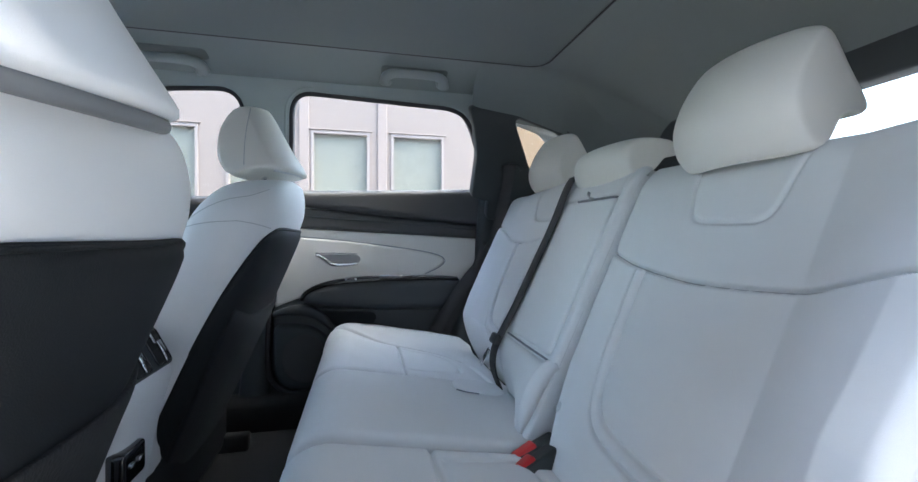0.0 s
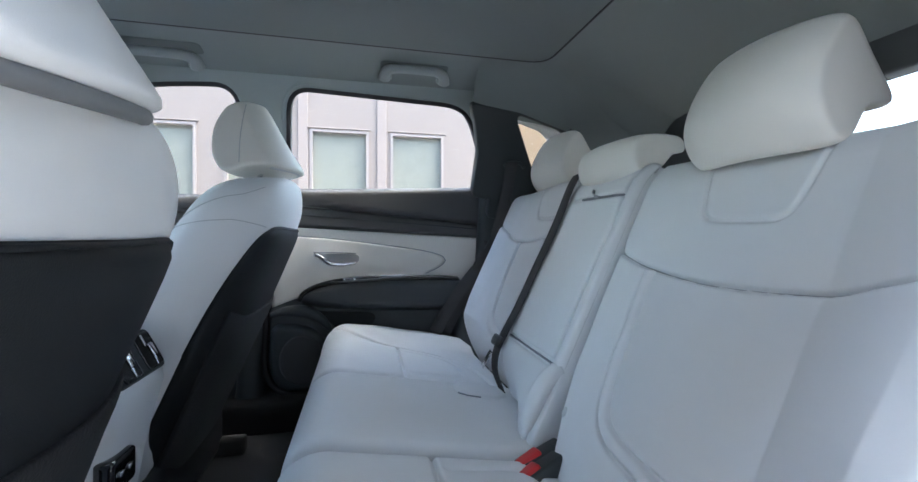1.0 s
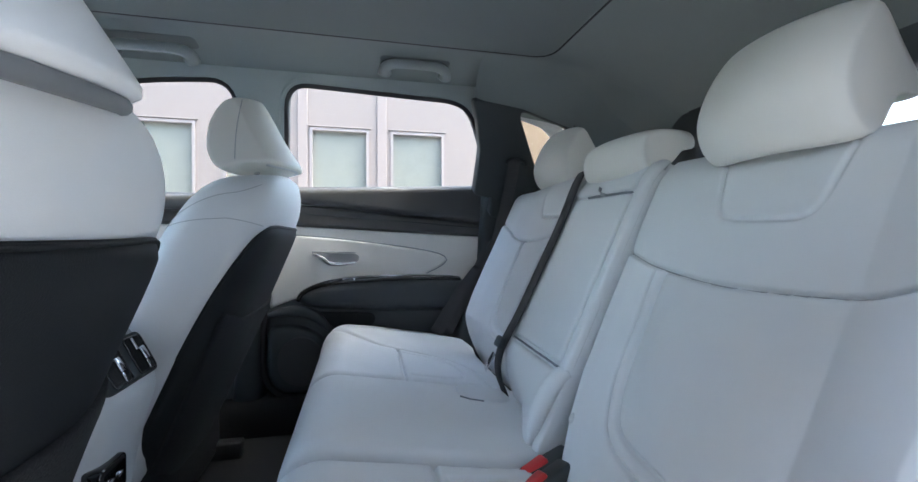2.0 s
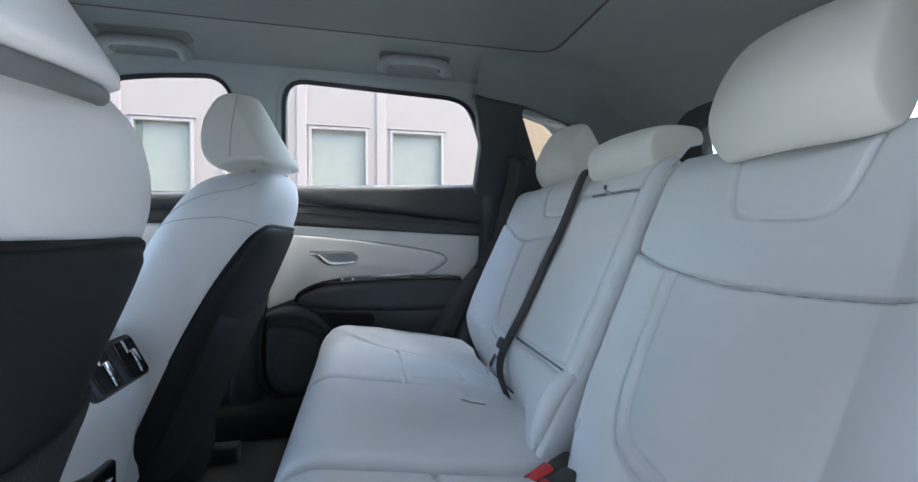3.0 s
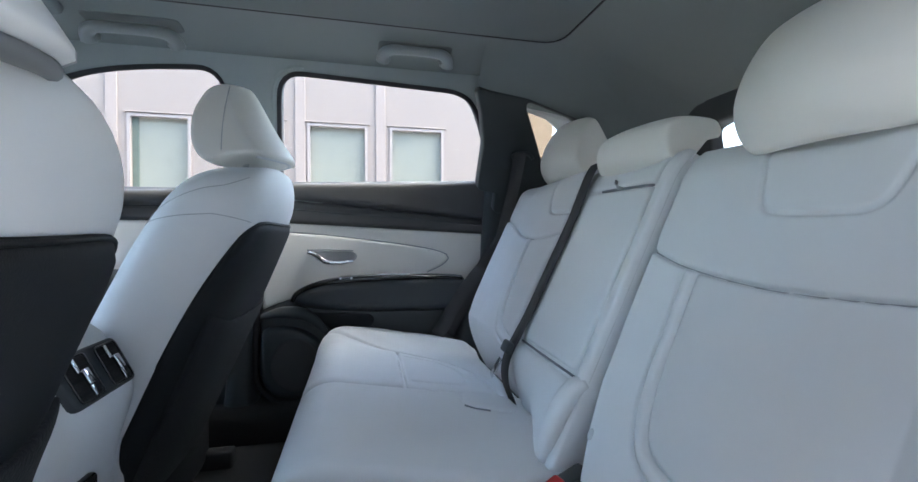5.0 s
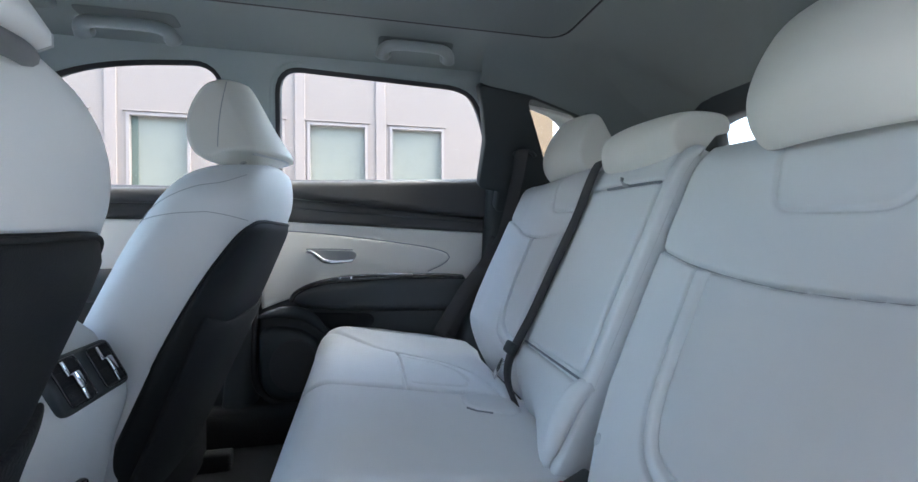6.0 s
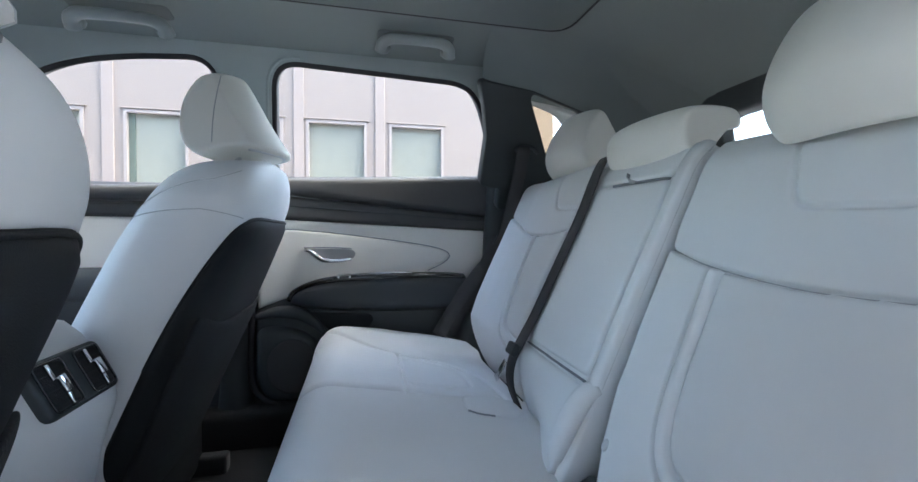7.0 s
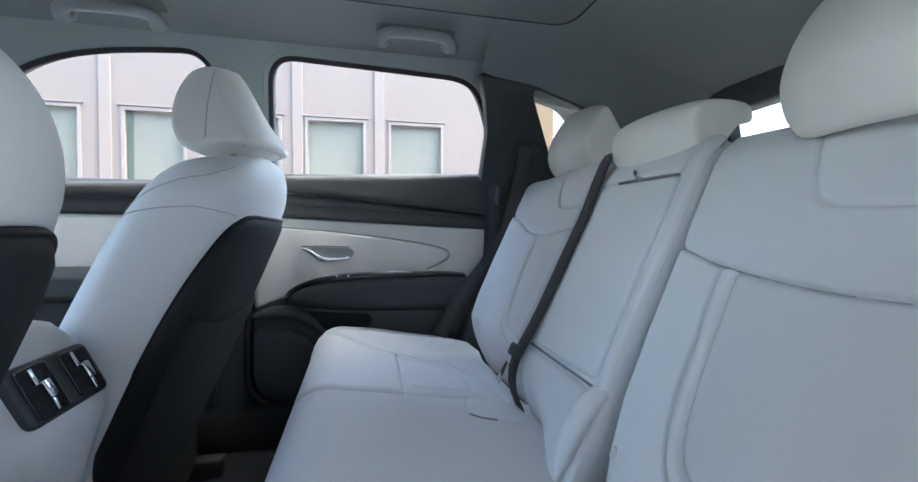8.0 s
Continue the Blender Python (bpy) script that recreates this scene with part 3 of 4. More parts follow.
# ---- grab handles under the headliner ----
def grab_handle(x0, x1, y, z):
    """A folded-down roof grip between two feet."""
    ob = thing("grab_handle", (x0 + x1) / 2, y, z, "grey plastic roof grab handle above the door", "grab handle", "roof grab handles")
    d = x1 - x0
    line = spline([(x0 + 0.007, y + 0.014, z - 0.018), (x0 + 0.010, y - 0.002, z - 0.006), (x0 + 0.026, y - 0.012, z + 0.001), (x0 + 0.3 * d, y - 0.017, z + 0.002), (x0 + 0.7 * d, y - 0.017, z + 0.002),
                   (x1 - 0.026, y - 0.012, z + 0.001), (x1 - 0.010, y - 0.002, z - 0.006), (x1 - 0.007, y + 0.014, z - 0.018)], 48)
    # thin dark patch on the headliner paints the shadow behind the grip
    part("recess_shade", pillow(rounded([(x0 - 0.004, y - 0.018), (x1 + 0.004, y - 0.018), (x1 + 0.004, y + 0.034), (x0 - 0.004, y + 0.034)], 0.014), under_roof, 0.0012, 0.002, 0.002, count=60), RECESS_SHADE, ob, "dark patch painted as shade behind the grip")
    part("grip", tube(line, [0.0125 + 0.005 * (abs(i - 23.5) / 23.5) ** 3 for i in range(48)], 14, 1.0), GRIP, ob)
    for x in (x0 + 0.016, x1 - 0.016):
        part("foot", block(0.026, 0.014, 0.020, pose(x, y + 0.014, z - 0.010, -24), 0.005, 3), GRIP, ob)
    return ob


grab_handle(0.062, 0.250, 1.255, 1.464)
grab_handle(-0.600, -0.405, 1.255, 1.451)

visor = thing("sun_visor", -0.75, 1.2, 1.44, "grey cloth sun visor folded against the headliner", "sun visor")
part("visor_board", pillow(rounded([(-0.82, 1.0), (-0.62, 1.0), (-0.62, 1.25), (-0.82, 1.25)], 0.03), under_roof, 0.014, 0.01, 0.0), SHADE, visor)

# ---- front of the cabin ----
dash = thing("dashboard", -1.25, MID, 0.5, "charcoal dashboard across the front of the cabin", "dashboard")
part("dash_top", block(0.45, 1.40, 0.16, pose(-1.50, MID, 0.96), 0.06, 4), SOFT, dash)
part("dash_lower", block(0.30, 1.40, 0.50, pose(-1.55, MID, 0.64), 0.04, 3), PLASTIC, dash)

# windscreen frame and bonnet
def on_screen(y, z, h):
    return Vector((-1.02 - 1.35 * (1.40 - z) + 0.8 * h, y, z + 0.6 * h))


SCREEN = rounded([(0.30, 1.065), (1.42, 1.065), (1.31, 1.375), (0.41, 1.375)], 0.05, 6)
screen = thing("windscreen", -1.3, MID, 1.06, "raked front windscreen in its dark frame", "windscreen", kind="structure")
part("screen_frame", plate(rounded([(0.12, 1.0), (1.60, 1.0), (1.44, 1.43), (0.28, 1.43)], 0.02), [SCREEN], on_screen, 0.04), SOFT, screen)
screen_pane = part("pane", plate(grown(SCREEN, 0.01), [], lambda a, b, h: on_screen(a, b, h + 0.01), 0.004), GLASS, screen, "clear windscreen glass", smooth=False)
screen_pane.visible_shadow = False
part("header", block(0.26, 1.05, 0.05, pose(-0.93, MID, 1.435, 0, -12), 0.015), LINER, screen)
bonnet = thing("bonnet", -2.2, MID, 0.9, "pale painted bonnet ahead of the windscreen", "bonnet", kind="structure")
part("bonnet_panel", block(1.15, 1.5, 0.10, pose(-2.10, MID, 0.90, 0, -4), 0.04, 3), BODY, bonnet)

# ---- rear bench ----
SLOPE = 0.48
NORM = math.hypot(1, SLOPE)


def seat_face(proud=0.0, lift=0.0, back=0.0):
    """The reclined front of a seat back: y across, z up, h forward."""
    def at(y, z, h):
        k = h + proud
        return Vector((0.37 + SLOPE * (z - 0.74) - k / NORM + back, y, z + SLOPE * k / NORM + lift))
    return at


def distance(points, line):
    """How far points lie from an open line, and on which side of it."""
    best, side = np.full(len(points), 9.0), np.zeros(len(points))
    for a, b in zip(line, line[1:]):
        ab = b - a
        t = np.clip(((points - a) @ ab) / (ab @ ab), 0, 1)
        off = points - (a + t[:, None] * ab)
        d = np.linalg.norm(off, axis=1)
        near = d < best
        best = np.where(near, d, best)
        side = np.where(near, np.sign(ab[0] * (points[:, 1] - a[1]) - ab[1] * (points[:, 0] - a[0])), side)
    return best, side


def smooth(e):
    e = np.clip(e, 0, 1)
    return e * e * (3 - 2 * e)


def quilted(names, zone, where, parent, labels, facing=(-1, 0, 0)):
    """One padded skin, cut along its seams into parts that share their normals."""
    tall, wide = zone.shape
    du, dv = np.gradient(where, axis=1), np.gradient(where, axis=0)
    normal = np.cross(du, dv)
    normal /= np.maximum(np.linalg.norm(normal, axis=2), 1e-12)[..., None]
    turned = normal[tall // 2, wide // 2] @ np.array(facing) < 0
    if turned:
        normal = -normal
    for k, name in enumerate(names):
        rows, cols = np.nonzero(zone[:-1, :-1] == k)
        if not len(rows):
            continue
        corner = np.stack([rows * wide + cols, rows * wide + cols + 1, (rows + 1) * wide + cols + 1, (rows + 1) * wide + cols], 1)
        used, faces = np.unique(corner[:, ::-1] if turned else corner, return_inverse=True)
        me = bpy.data.meshes.new(name)
        me.from_pydata(where.reshape(-1, 3)[used].tolist(), [], faces.reshape(-1, 4).tolist())
        me.materials.append(LEATHER)
        for p in me.polygons:
            p.use_smooth = True
        me.normals_split_custom_set_from_vertices(normal.reshape(-1, 3)[used].tolist())
        ob = new(name, me)
        ob.parent = parent
        ob.matrix_parent_inverse = parent.matrix_basis.inverted()
        if labels.get(name):
            ob["label"] = labels[name]


def outer_seat(name, flip, lift, end, cutaway, label):
    """One outer place of the rear seat back; flip mirrors it to the other side."""
    ob = thing(name, 0.4, 0.5 if not flip else 2 * MID - 0.5, 0.6, label, "seat back", "rear seat backs")
    base = seat_face(0, lift)

    def across(y):
        return 2 * MID - y if flip else y

    def roll(y, z):
        # the outer bolster stands forward, then the side turns back
        k = 0.0
        if flip:
            k += 0.010 * min(max(0.42 - y, 0) / 0.08, 1.0)
            turn = end + 0.035
        else:
            k += (0.034 - 0.020 * min(max((z - 0.80) / 0.13, 0.0), 1.0)) * min(max(0.346 - y, 0) / 0.085, 1.0)
            turn = 0.224
        if y < turn:
            k -= 0.5 * (turn - y) ** 1.25
        return k

    def face(y, z, h):
        top, foot = max(z - 1.06, 0), max(0.71 - z, 0) if flip else 0.0
        return base(across(y), z, h + roll(y, z) - 6.0 * top * top - 3.2 * foot ** 1.5)
    part("cushion_core", pillow(rounded([(end + 0.01 + 0.09 * cutaway, 0.60), (0.65, 0.60), (0.690, 0.70), (0.706, 0.80), (0.710, 1.120), (0.59, 1.108), (end + 0.05, 1.084), (end + 0.006, 1.034), (end + 0.006, 0.86), (end + 0.006 + 0.071 * cutaway, 0.72)], 0.035), face, 0.002, 0.03, 0.11, count=120), LEATHER, ob)
    if flip:
        seam = spline([(0.716, 0.958), (0.62, 0.944), (0.512, 0.944), (0.44, 0.956), (0.374, 0.978), (end - 0.02, 1.000)], 60)
        band = spline([(0.520, 0.960), (0.524, 0.90), (0.534, 0.83), (0.548, 0.775), (0.568, 0.735), (0.60, 0.714), (0.66, 0.703), (0.73, 0.70)], 60)
        patch = spline([(0.545, 1.10), (0.566, 1.050), (0.588, 1.018), (0.605, 1.008), (0.64, 1.004), (0.72, 1.003)], 40)
        reach, depth, slim = 0.013, 0.0075, 0.0036
    else:
        seam = spline([(0.716, 0.955), (0.627, 0.932), (0.493, 0.916), (0.353, 0.919), (0.300, 0.930), (end - 0.01, 0.956)], 60)
        band = spline([(0.6105, 0.950), (0.609, 0.88), (0.605, 0.81), (0.598, 0.755), (0.582, 0.718), (0.555, 0.700), (0.51, 0.692), (0.42, 0.686), (0.37, 0.69)], 70)
        patch = spline([(0.566, 1.112), (0.556, 1.060), (0.546, 1.022), (0.536, 1.006), (0.515, 0.999), (0.45, 0.996), (0.424, 0.998), (0.410, 1.010), (0.402, 1.04), (0.392, 1.10)], 60)
        reach, depth, slim = 0.0105, 0.0068, 0.0029
    V, U = np.meshgrid(np.linspace(0, 1, 270), np.linspace(0, 1, 250), indexing="ij")
    Z = 0.60 + 0.5 * V
    left = end + 0.09 * cutaway * smooth((0.86 - Z) / 0.2)
    right = np.interp(Z, [0.60, 0.64, 0.69, 0.75, 0.95, 1.13], [0.640, 0.662, 0.683, 0.697, 0.708, 0.712])
    Y = left + (right - left) * U
    crest = np.interp(Y, [end, end + 0.012, end + 0.05, 0.59, 0.712], [1.060, 1.085, 1.102, 1.120, 1.127] if flip else [1.050, 1.074, 1.092, 1.117, 1.127])
    Z = 0.60 + (crest - 0.60) * V
    flatpts = np.stack([Y.ravel(), Z.ravel()], 1)
    over = (Z - np.interp(-Y, -seam[:, 0], seam[:, 1]))
    upper = over > 0
    d_band, s_band = (q.reshape(Y.shape) for q in distance(flatpts, band))
    d_patch, s_patch = (q.reshape(Y.shape) for q in distance(flatpts, patch))
    inside = s_band < 0 if not flip else s_band > 0
    rim = np.minimum(np.minimum(Y - left, right - Y), (crest - Z) * 1.2)
    H = np.full(Y.shape, 0.014)
    H += np.where(upper, 0.0055 * (1 - np.exp(-np.maximum(over, 0) / 0.010)), 0.002 * (1 - np.exp(np.minimum(over, 0) / 0.006)))
    H -= (0.0040 if flip else 0.0065) * np.exp(-(over / 0.0026) ** 2)
    low = ~upper
    H += np.where(low, 0.6 * depth * np.clip(1 - (d_band / reach) ** 2, 0, 1) - depth * np.exp(-((d_band - reach) / slim) ** 2) * smooth(-over / 0.004), 0)
    H += np.where(low & (d_band > reach), 0.005 * smooth((d_band - reach) / 0.045), 0)
    H -= np.where(upper, 0.7 * depth * np.exp(-(d_patch / slim) ** 2), 0)
    H += 0.0007 * np.sin(Y * 37 + 1.3 * np.sin(Z * 23)) * np.sin(Z * 31 + 0.7)
    H -= 0.020 * (1 - np.sqrt(np.clip(1 - (1 - np.clip(rim / 0.017, 0, 1)) ** 2, 0, 1)))
    where = np.array([[face(y, z, h) for y, z, h in zip(*row)] for row in zip(Y, Z, H)])
    zone = np.where(upper, np.where((s_patch < 0) if not flip else (s_patch > 0), 1, 0), np.where(d_band < reach, 2, np.where(inside, 3, 4)))
    zone = np.where(upper & (Z < patch[:, 1].min() - 0.001), 0, zone)
    if not flip:
        zone = np.where((zone == 3) & (Y < np.interp(Z, [0.61, 0.74, 0.90], [0.356, 0.351, 0.344])), 5, zone)
    quilted(("upper_panel", "head_patch", "piping", "insert", "inner_bolster", "side_bolster"), zone, where, ob,
            {"head_patch": "stitched patch under the headrest", "piping": "raised piping band", "side_bolster": "raised side bolster with a crisp fold"})
    # grey line in the groove stands in for the seam's shadow
    part("seam_shade", tube([face(a, b, 0.0108 if flip else 0.0112) for a, b in evenly(seam, 160, False) if end + 0.012 < a < 0.700], 0.0011, 6), SEAM_GREY, ob)
    if not flip:
        part("anchor_button", pillow([(0.664 + 0.008 * math.cos(a), 0.690 + 0.010 * math.sin(a)) for a in np.linspace(0, 6.283, 20, endpoint=False)], face, 0.0225, 0.003, -0.01, count=20), PIPING, ob, "round child seat anchor button")
    return ob


outer_seat("rear_seat_back", False, 0.0, 0.215, 0.0, "pale grey leather outer rear seat back with piped insert")
outer_seat("rear_seat_back", True, 0.025, 0.308, 0.45, "pale grey leather outer rear seat back beside the far door")

# centre place with its fold-down armrest
centre = thing("centre_seat_back", 0.4, MID, 0.6, "pale grey leather centre seat back with folded-up armrest", "seat back", "rear seat backs")
front = seat_face(0.018)


def face_c(y, z, h):
    top, foot = max(z - 1.06, 0), max(0.735 - z, 0) * min(max((y - 0.72) / 0.2, 0), 1)
    return front(y, z, h - 5.0 * top * top - 2.2 * foot ** 1.5)


part("cushion_core", pillow(rounded([(0.716, 0.60), (1.000, 0.60), (1.000, 1.13), (0.716, 1.125)], 0.02), face_c, 0.008, 0.02, 0.12), LEATHER, centre)
part("near_border", pillow(rounded([(0.716, 0.735), (0.742, 0.735), (0.742, 1.05), (0.745, 1.122), (0.716, 1.124)], 0.008), face_c, 0.015, 0.006, 0.0), LEATHER, centre)
part("far_border", pillow(rounded([(0.975, 0.74), (1.000, 0.74), (1.000, 1.124), (0.970, 1.122), (0.972, 1.05)], 0.008), face_c, 0.015, 0.006, 0.0), LEATHER, centre)
armrest = part("armrest", pillow(rounded([(0.743, 0.747), (0.974, 0.751), (0.971, 1.058), (0.743, 1.055)], 0.012), face_c, 0.015, 0.006, 0.0, crown=0.003), LEATHER, centre, "folded-up leather armrest")
part("top_panel", pillow(rounded([(0.743, 1.057), (0.971, 1.060), (0.969, 1.126), (0.745, 1.124)], 0.010), face_c, 0.015, 0.006, 0.0), LEATHER, centre)
# dark strip paints the shade inside the pull slot
part("slot_shade", pillow(rounded([(0.750, 1.053), (0.914, 1.056), (0.914, 1.064), (0.750, 1.060)], 0.003), face_c, 0.0125, 0.003, 0.0), STITCH_SHADE, centre)
part("pull_tab", strap([face_c(y, z, h) for y, z, h in [(0.862, 1.074, 0.018), (0.856, 1.064, 0.019), (0.846, 1.058, 0.018), (0.836, 1.056, 0.014)]], (0, 0.5, 0.86), 0.008, 0.0015), SEAM_GREY, armrest, "leather pull tab")
# dark rod paints the shaded gap along the armrest hinge
part("hinge_shade", tube([face_c(y, z, 0.009) for y, z in [(0.738, 0.741), (0.86, 0.743), (0.985, 0.746)]], 0.0022, 6), STITCH_SHADE, centre)
part("side_roll", tube([face_c(y, z, h) for y, z, h in spline([(0.727, 0.742, 0.000), (0.731, 0.728, 0.012), (0.734, 0.70, 0.018), (0.737, 0.66, 0.018), (0.740, 0.615, 0.012)], 24)], [0.006 + 0.012 * math.sin(math.pi * min(i / 23 + 0.1, 1.0)) ** 0.5 for i in range(24)], 12), LEATHER, centre)
part("lower_panel", pillow(rounded([(0.730, 0.60), (1.000, 0.60), (1.003, 0.743), (0.86, 0.740), (0.728, 0.736)], [0.04, 0.04, 0.012, 0.1, 0.012]), face_c, 0.017, 0.018, 0.0, crown=0.004), LEATHER, centre)


# cushions
def seat_top(x, y, h):
    z = 0.652 - 0.17 * x
    if x < -0.035:
        k = min((-0.035 - x) / 0.086, 0.999)
        z -= 0.085 * (1 - math.sqrt(1 - k * k))
    rise = max(abs(y - MID) - 0.50, 0)
    z += 0.030 * min(rise / 0.08, 1) ** 2
    return Vector((x, y, z + h))


bench = thing("rear_bench", 0.1, MID, 0.45, "pale grey leather rear bench cushion with stitched inserts", "seat cushion")
part("bench_base", block(0.42, 1.26, 0.30, pose(0.13, MID, 0.46), 0.05, 4), LEATHER, bench)
part("bench_plinth", block(0.40, 1.20, 0.10, pose(0.17, MID, 0.385), 0.02), CARPET, bench)
part("centre_cushion", pillow(rounded([(-0.119, 0.7005), (0.385, 0.7005), (0.385, 1.049), (-0.119, 1.049)], 0.02), seat_top, 0.018, 0.012, 0.13, count=140, crown=0.006), LEATHER, bench)


def outer_cushion(flip):
    def top(x, y, h):
        return seat_top(x, 2 * MID - y if flip else y, h)
    part("pad_base", pillow(rounded([(-0.114, 1.053), (0.365, 1.053), (0.360, 1.40), (0.29, 1.465), (0.06, 1.487), (-0.03, 1.470), (-0.085, 1.435), (-0.112, 1.38)], 0.02), top, 0.004, 0.012, 0.13, count=120), LEATHER, bench)
    V, U = np.meshgrid(np.linspace(0, 1, 190), np.linspace(0, 1, 200), indexing="ij")
    X = -0.119 + 0.489 * U
    rimline = spline([(-0.119, 1.395), (-0.095, 1.445), (-0.03, 1.480), (0.06, 1.495), (0.20, 1.490), (0.30, 1.472), (0.37, 1.42)], 60)
    far = np.interp(X, rimline[:, 0], rimline[:, 1])
    Y = 1.0495 + (far - 1.0495) * V
    pts = np.stack([X.ravel(), Y.ravel()], 1)
    edge = spline([(-0.14, 1.452), (-0.06, 1.432), (0.02, 1.398), (0.117, 1.352), (0.21, 1.312), (0.275, 1.262), (0.310, 1.19), (0.325, 1.11), (0.328, 1.03)], 60)
    welt = spline([(0.125, 1.092), (0.22, 1.088), (0.252, 1.100), (0.263, 1.14), (0.250, 1.215), (0.205, 1.265), (0.125, 1.300)], 50)
    d_edge, s_edge = (q.reshape(X.shape) for q in distance(pts, edge))
    d_welt, _ = (q.reshape(X.shape) for q in distance(pts, welt))
    outside = s_edge > 0
    cross = X - (0.106 + 0.02 * (Y - 1.05))
    rim = np.minimum(np.minimum(X + 0.119, 0.37 - X), np.minimum(Y - 1.0495, far - Y))
    H = np.full(X.shape, 0.015) + 0.006 * smooth(d_edge / 0.05) * np.where(outside, 0.9, 1.0)
    H -= 0.0085 * np.exp(-(d_edge / 0.0040) ** 2)
    H -= np.where(outside, 0, 0.0085 * np.exp(-(cross / 0.0040) ** 2))
    H -= np.where(outside, 0, 0.0055 * np.exp(-(d_welt / 0.0050) ** 2))
    H += 0.0008 * np.sin(X * 41 + 2) * np.sin(Y * 33)
    H -= 0.020 * (1 - np.sqrt(np.clip(1 - (1 - np.clip(rim / 0.018, 0, 1)) ** 2, 0, 1)))
    where = np.array([[top(x, y, h) for x, y, h in zip(*row)] for row in zip(X, Y, H)])
    quilted(("front_insert", "rear_insert", "side_bolster"), np.where(outside, 2, np.where(cross < 0, 0, 1)), where, bench, {"rear_insert": "insert with a stitched inner ring"}, (0, 0, 1))


part("corner_tab", pillow(rounded([(0.205, 0.965), (0.225, 0.940), (0.300, 0.924), (0.340, 0.955), (0.336, 1.02), (0.28, 1.044), (0.215, 1.03)], 0.02), seat_top, 0.0275, 0.012, 0.0, count=60), LEATHER, bench, "rounded corner lobe of the cushion insert")
# dark rod paints the shade in the slit beside the lobe
part("tab_shade", tube([seat_top(a, b, 0.0245) for a, b in [(0.214, 0.950), (0.232, 0.9365), (0.262, 0.931)]], 0.0022, 6), STITCH_SHADE, bench)
outer_cushion(False)
outer_cushion(True)


# ---- headrests ----
def headrest(profile, half, bow, taper, square=4.0, count=26, sag=0.0):
    """A padded block: its side outline in x and z, carried across and rounded off at both ends."""
    line = spline(profile, 56, True)
    mid = line.mean(0)
    rings = []
    ends = [(1.0, 0.30), (1.0, 0.62), (0.994, 0.76)]
    span = [(-v, k) for v, k in ends] + [(v, 0.84 + 0.16 * max(1 - abs(v) ** square, 0.0) ** 0.5) for v in np.sin(np.linspace(-1.47, 1.47, count))] + ends[::-1]
    for v, s in span:
        q = mid + (line - mid) * s
        q = q + np.array((bow * v * v, 0))
        low = (line[:, 1].max() - q[:, 1]) / np.ptp(line[:, 1])
        rings.append([Vector((a, v * half * (1 - taper * (1 - k)), b - sag * k * k * (1 - v * v))) for (a, b), k in zip(q, low)])
    return loft(rings)


def head_seam(profile, half, bow, taper, v, m, sag=0.0, square=4.0):
    """A stitched line round a headrest at the share v of its half width."""
    line = spline(profile, 56, True)
    mid = line.mean(0)
    k = (0.84 + 0.16 * max(1 - abs(v) ** square, 0.0) ** 0.5) * 1.004
    q = mid + (line - mid) * k + np.array((bow * v * v, 0))
    low = (line[:, 1].max() - q[:, 1]) / np.ptp(line[:, 1])
    return tube([m @ Vector((a, v * half * (1 - taper * (1 - e)), b - sag * e * e * (1 - v * v))) for (a, b), e in zip(q, low)], 0.0008, 5, closed=True)


def rear_headrest(x, y, z, size=1.0):
    ob = thing("headrest", x, y, z, "pale grey leather headrest on the outer rear seat", "headrest", "rear headrests")
    m = pose(x, y, z) @ Matrix.Scale(size, 4)
    side_line = [(0.026, 0.010), (-0.006, 0.028), (-0.020, 0.070), (-0.006, 0.120), (0.026, 0.168), (0.046, 0.173), (0.076, 0.125), (0.103, 0.082), (0.106, 0.070), (0.099, 0.060), (0.062, 0.056)]
    bm = headrest(side_line, 0.108, 0.030, 0.05, 7.0)
    bm.transform(m)
    part("pad", bm, HEADHIDE_LIT, ob)
    for k in (-0.086, 0.086):
        part("post", tube([m @ Vector(p) for p in [(0.084, k, 0.07), (0.076, k, 0.0), (0.070, k, -0.06)]], 0.006, 10), CHROME, ob, "steel headrest post")
        part("guide", tube([m @ Vector(p) for p in [(0.0765, k, 0.016), (0.074, k, -0.014)]], 0.011, 12), PLASTIC, ob)
    return ob


rear_headrest(0.470, 0.484, 1.074, 0.94)
rear_headrest(0.538, 1.226, 1.120)
mid_rest = thing("headrest", 0.51, MID, 1.09, "low pale grey leather centre headrest, pushed down", "headrest", "rear headrests")
bm = headrest([(0.008, 0.000), (-0.020, 0.020), (-0.026, 0.055), (-0.012, 0.084), (0.030, 0.094), (0.082, 0.091), (0.097, 0.076), (0.094, 0.058), (0.068, 0.052), (0.040, 0.024)], 0.110, 0.022, 0.02, 12.0)
bm.transform(pose(0.518, MID - 0.004, 1.098))
part("pad", bm, HEADHIDE_LIT, mid_rest)
for k in (-0.05, 0.05):
    part("post", tube([(0.575, MID + k, 1.14), (0.565, MID + k, 1.06)], 0.006, 10), CHROME, mid_rest, "steel headrest post")


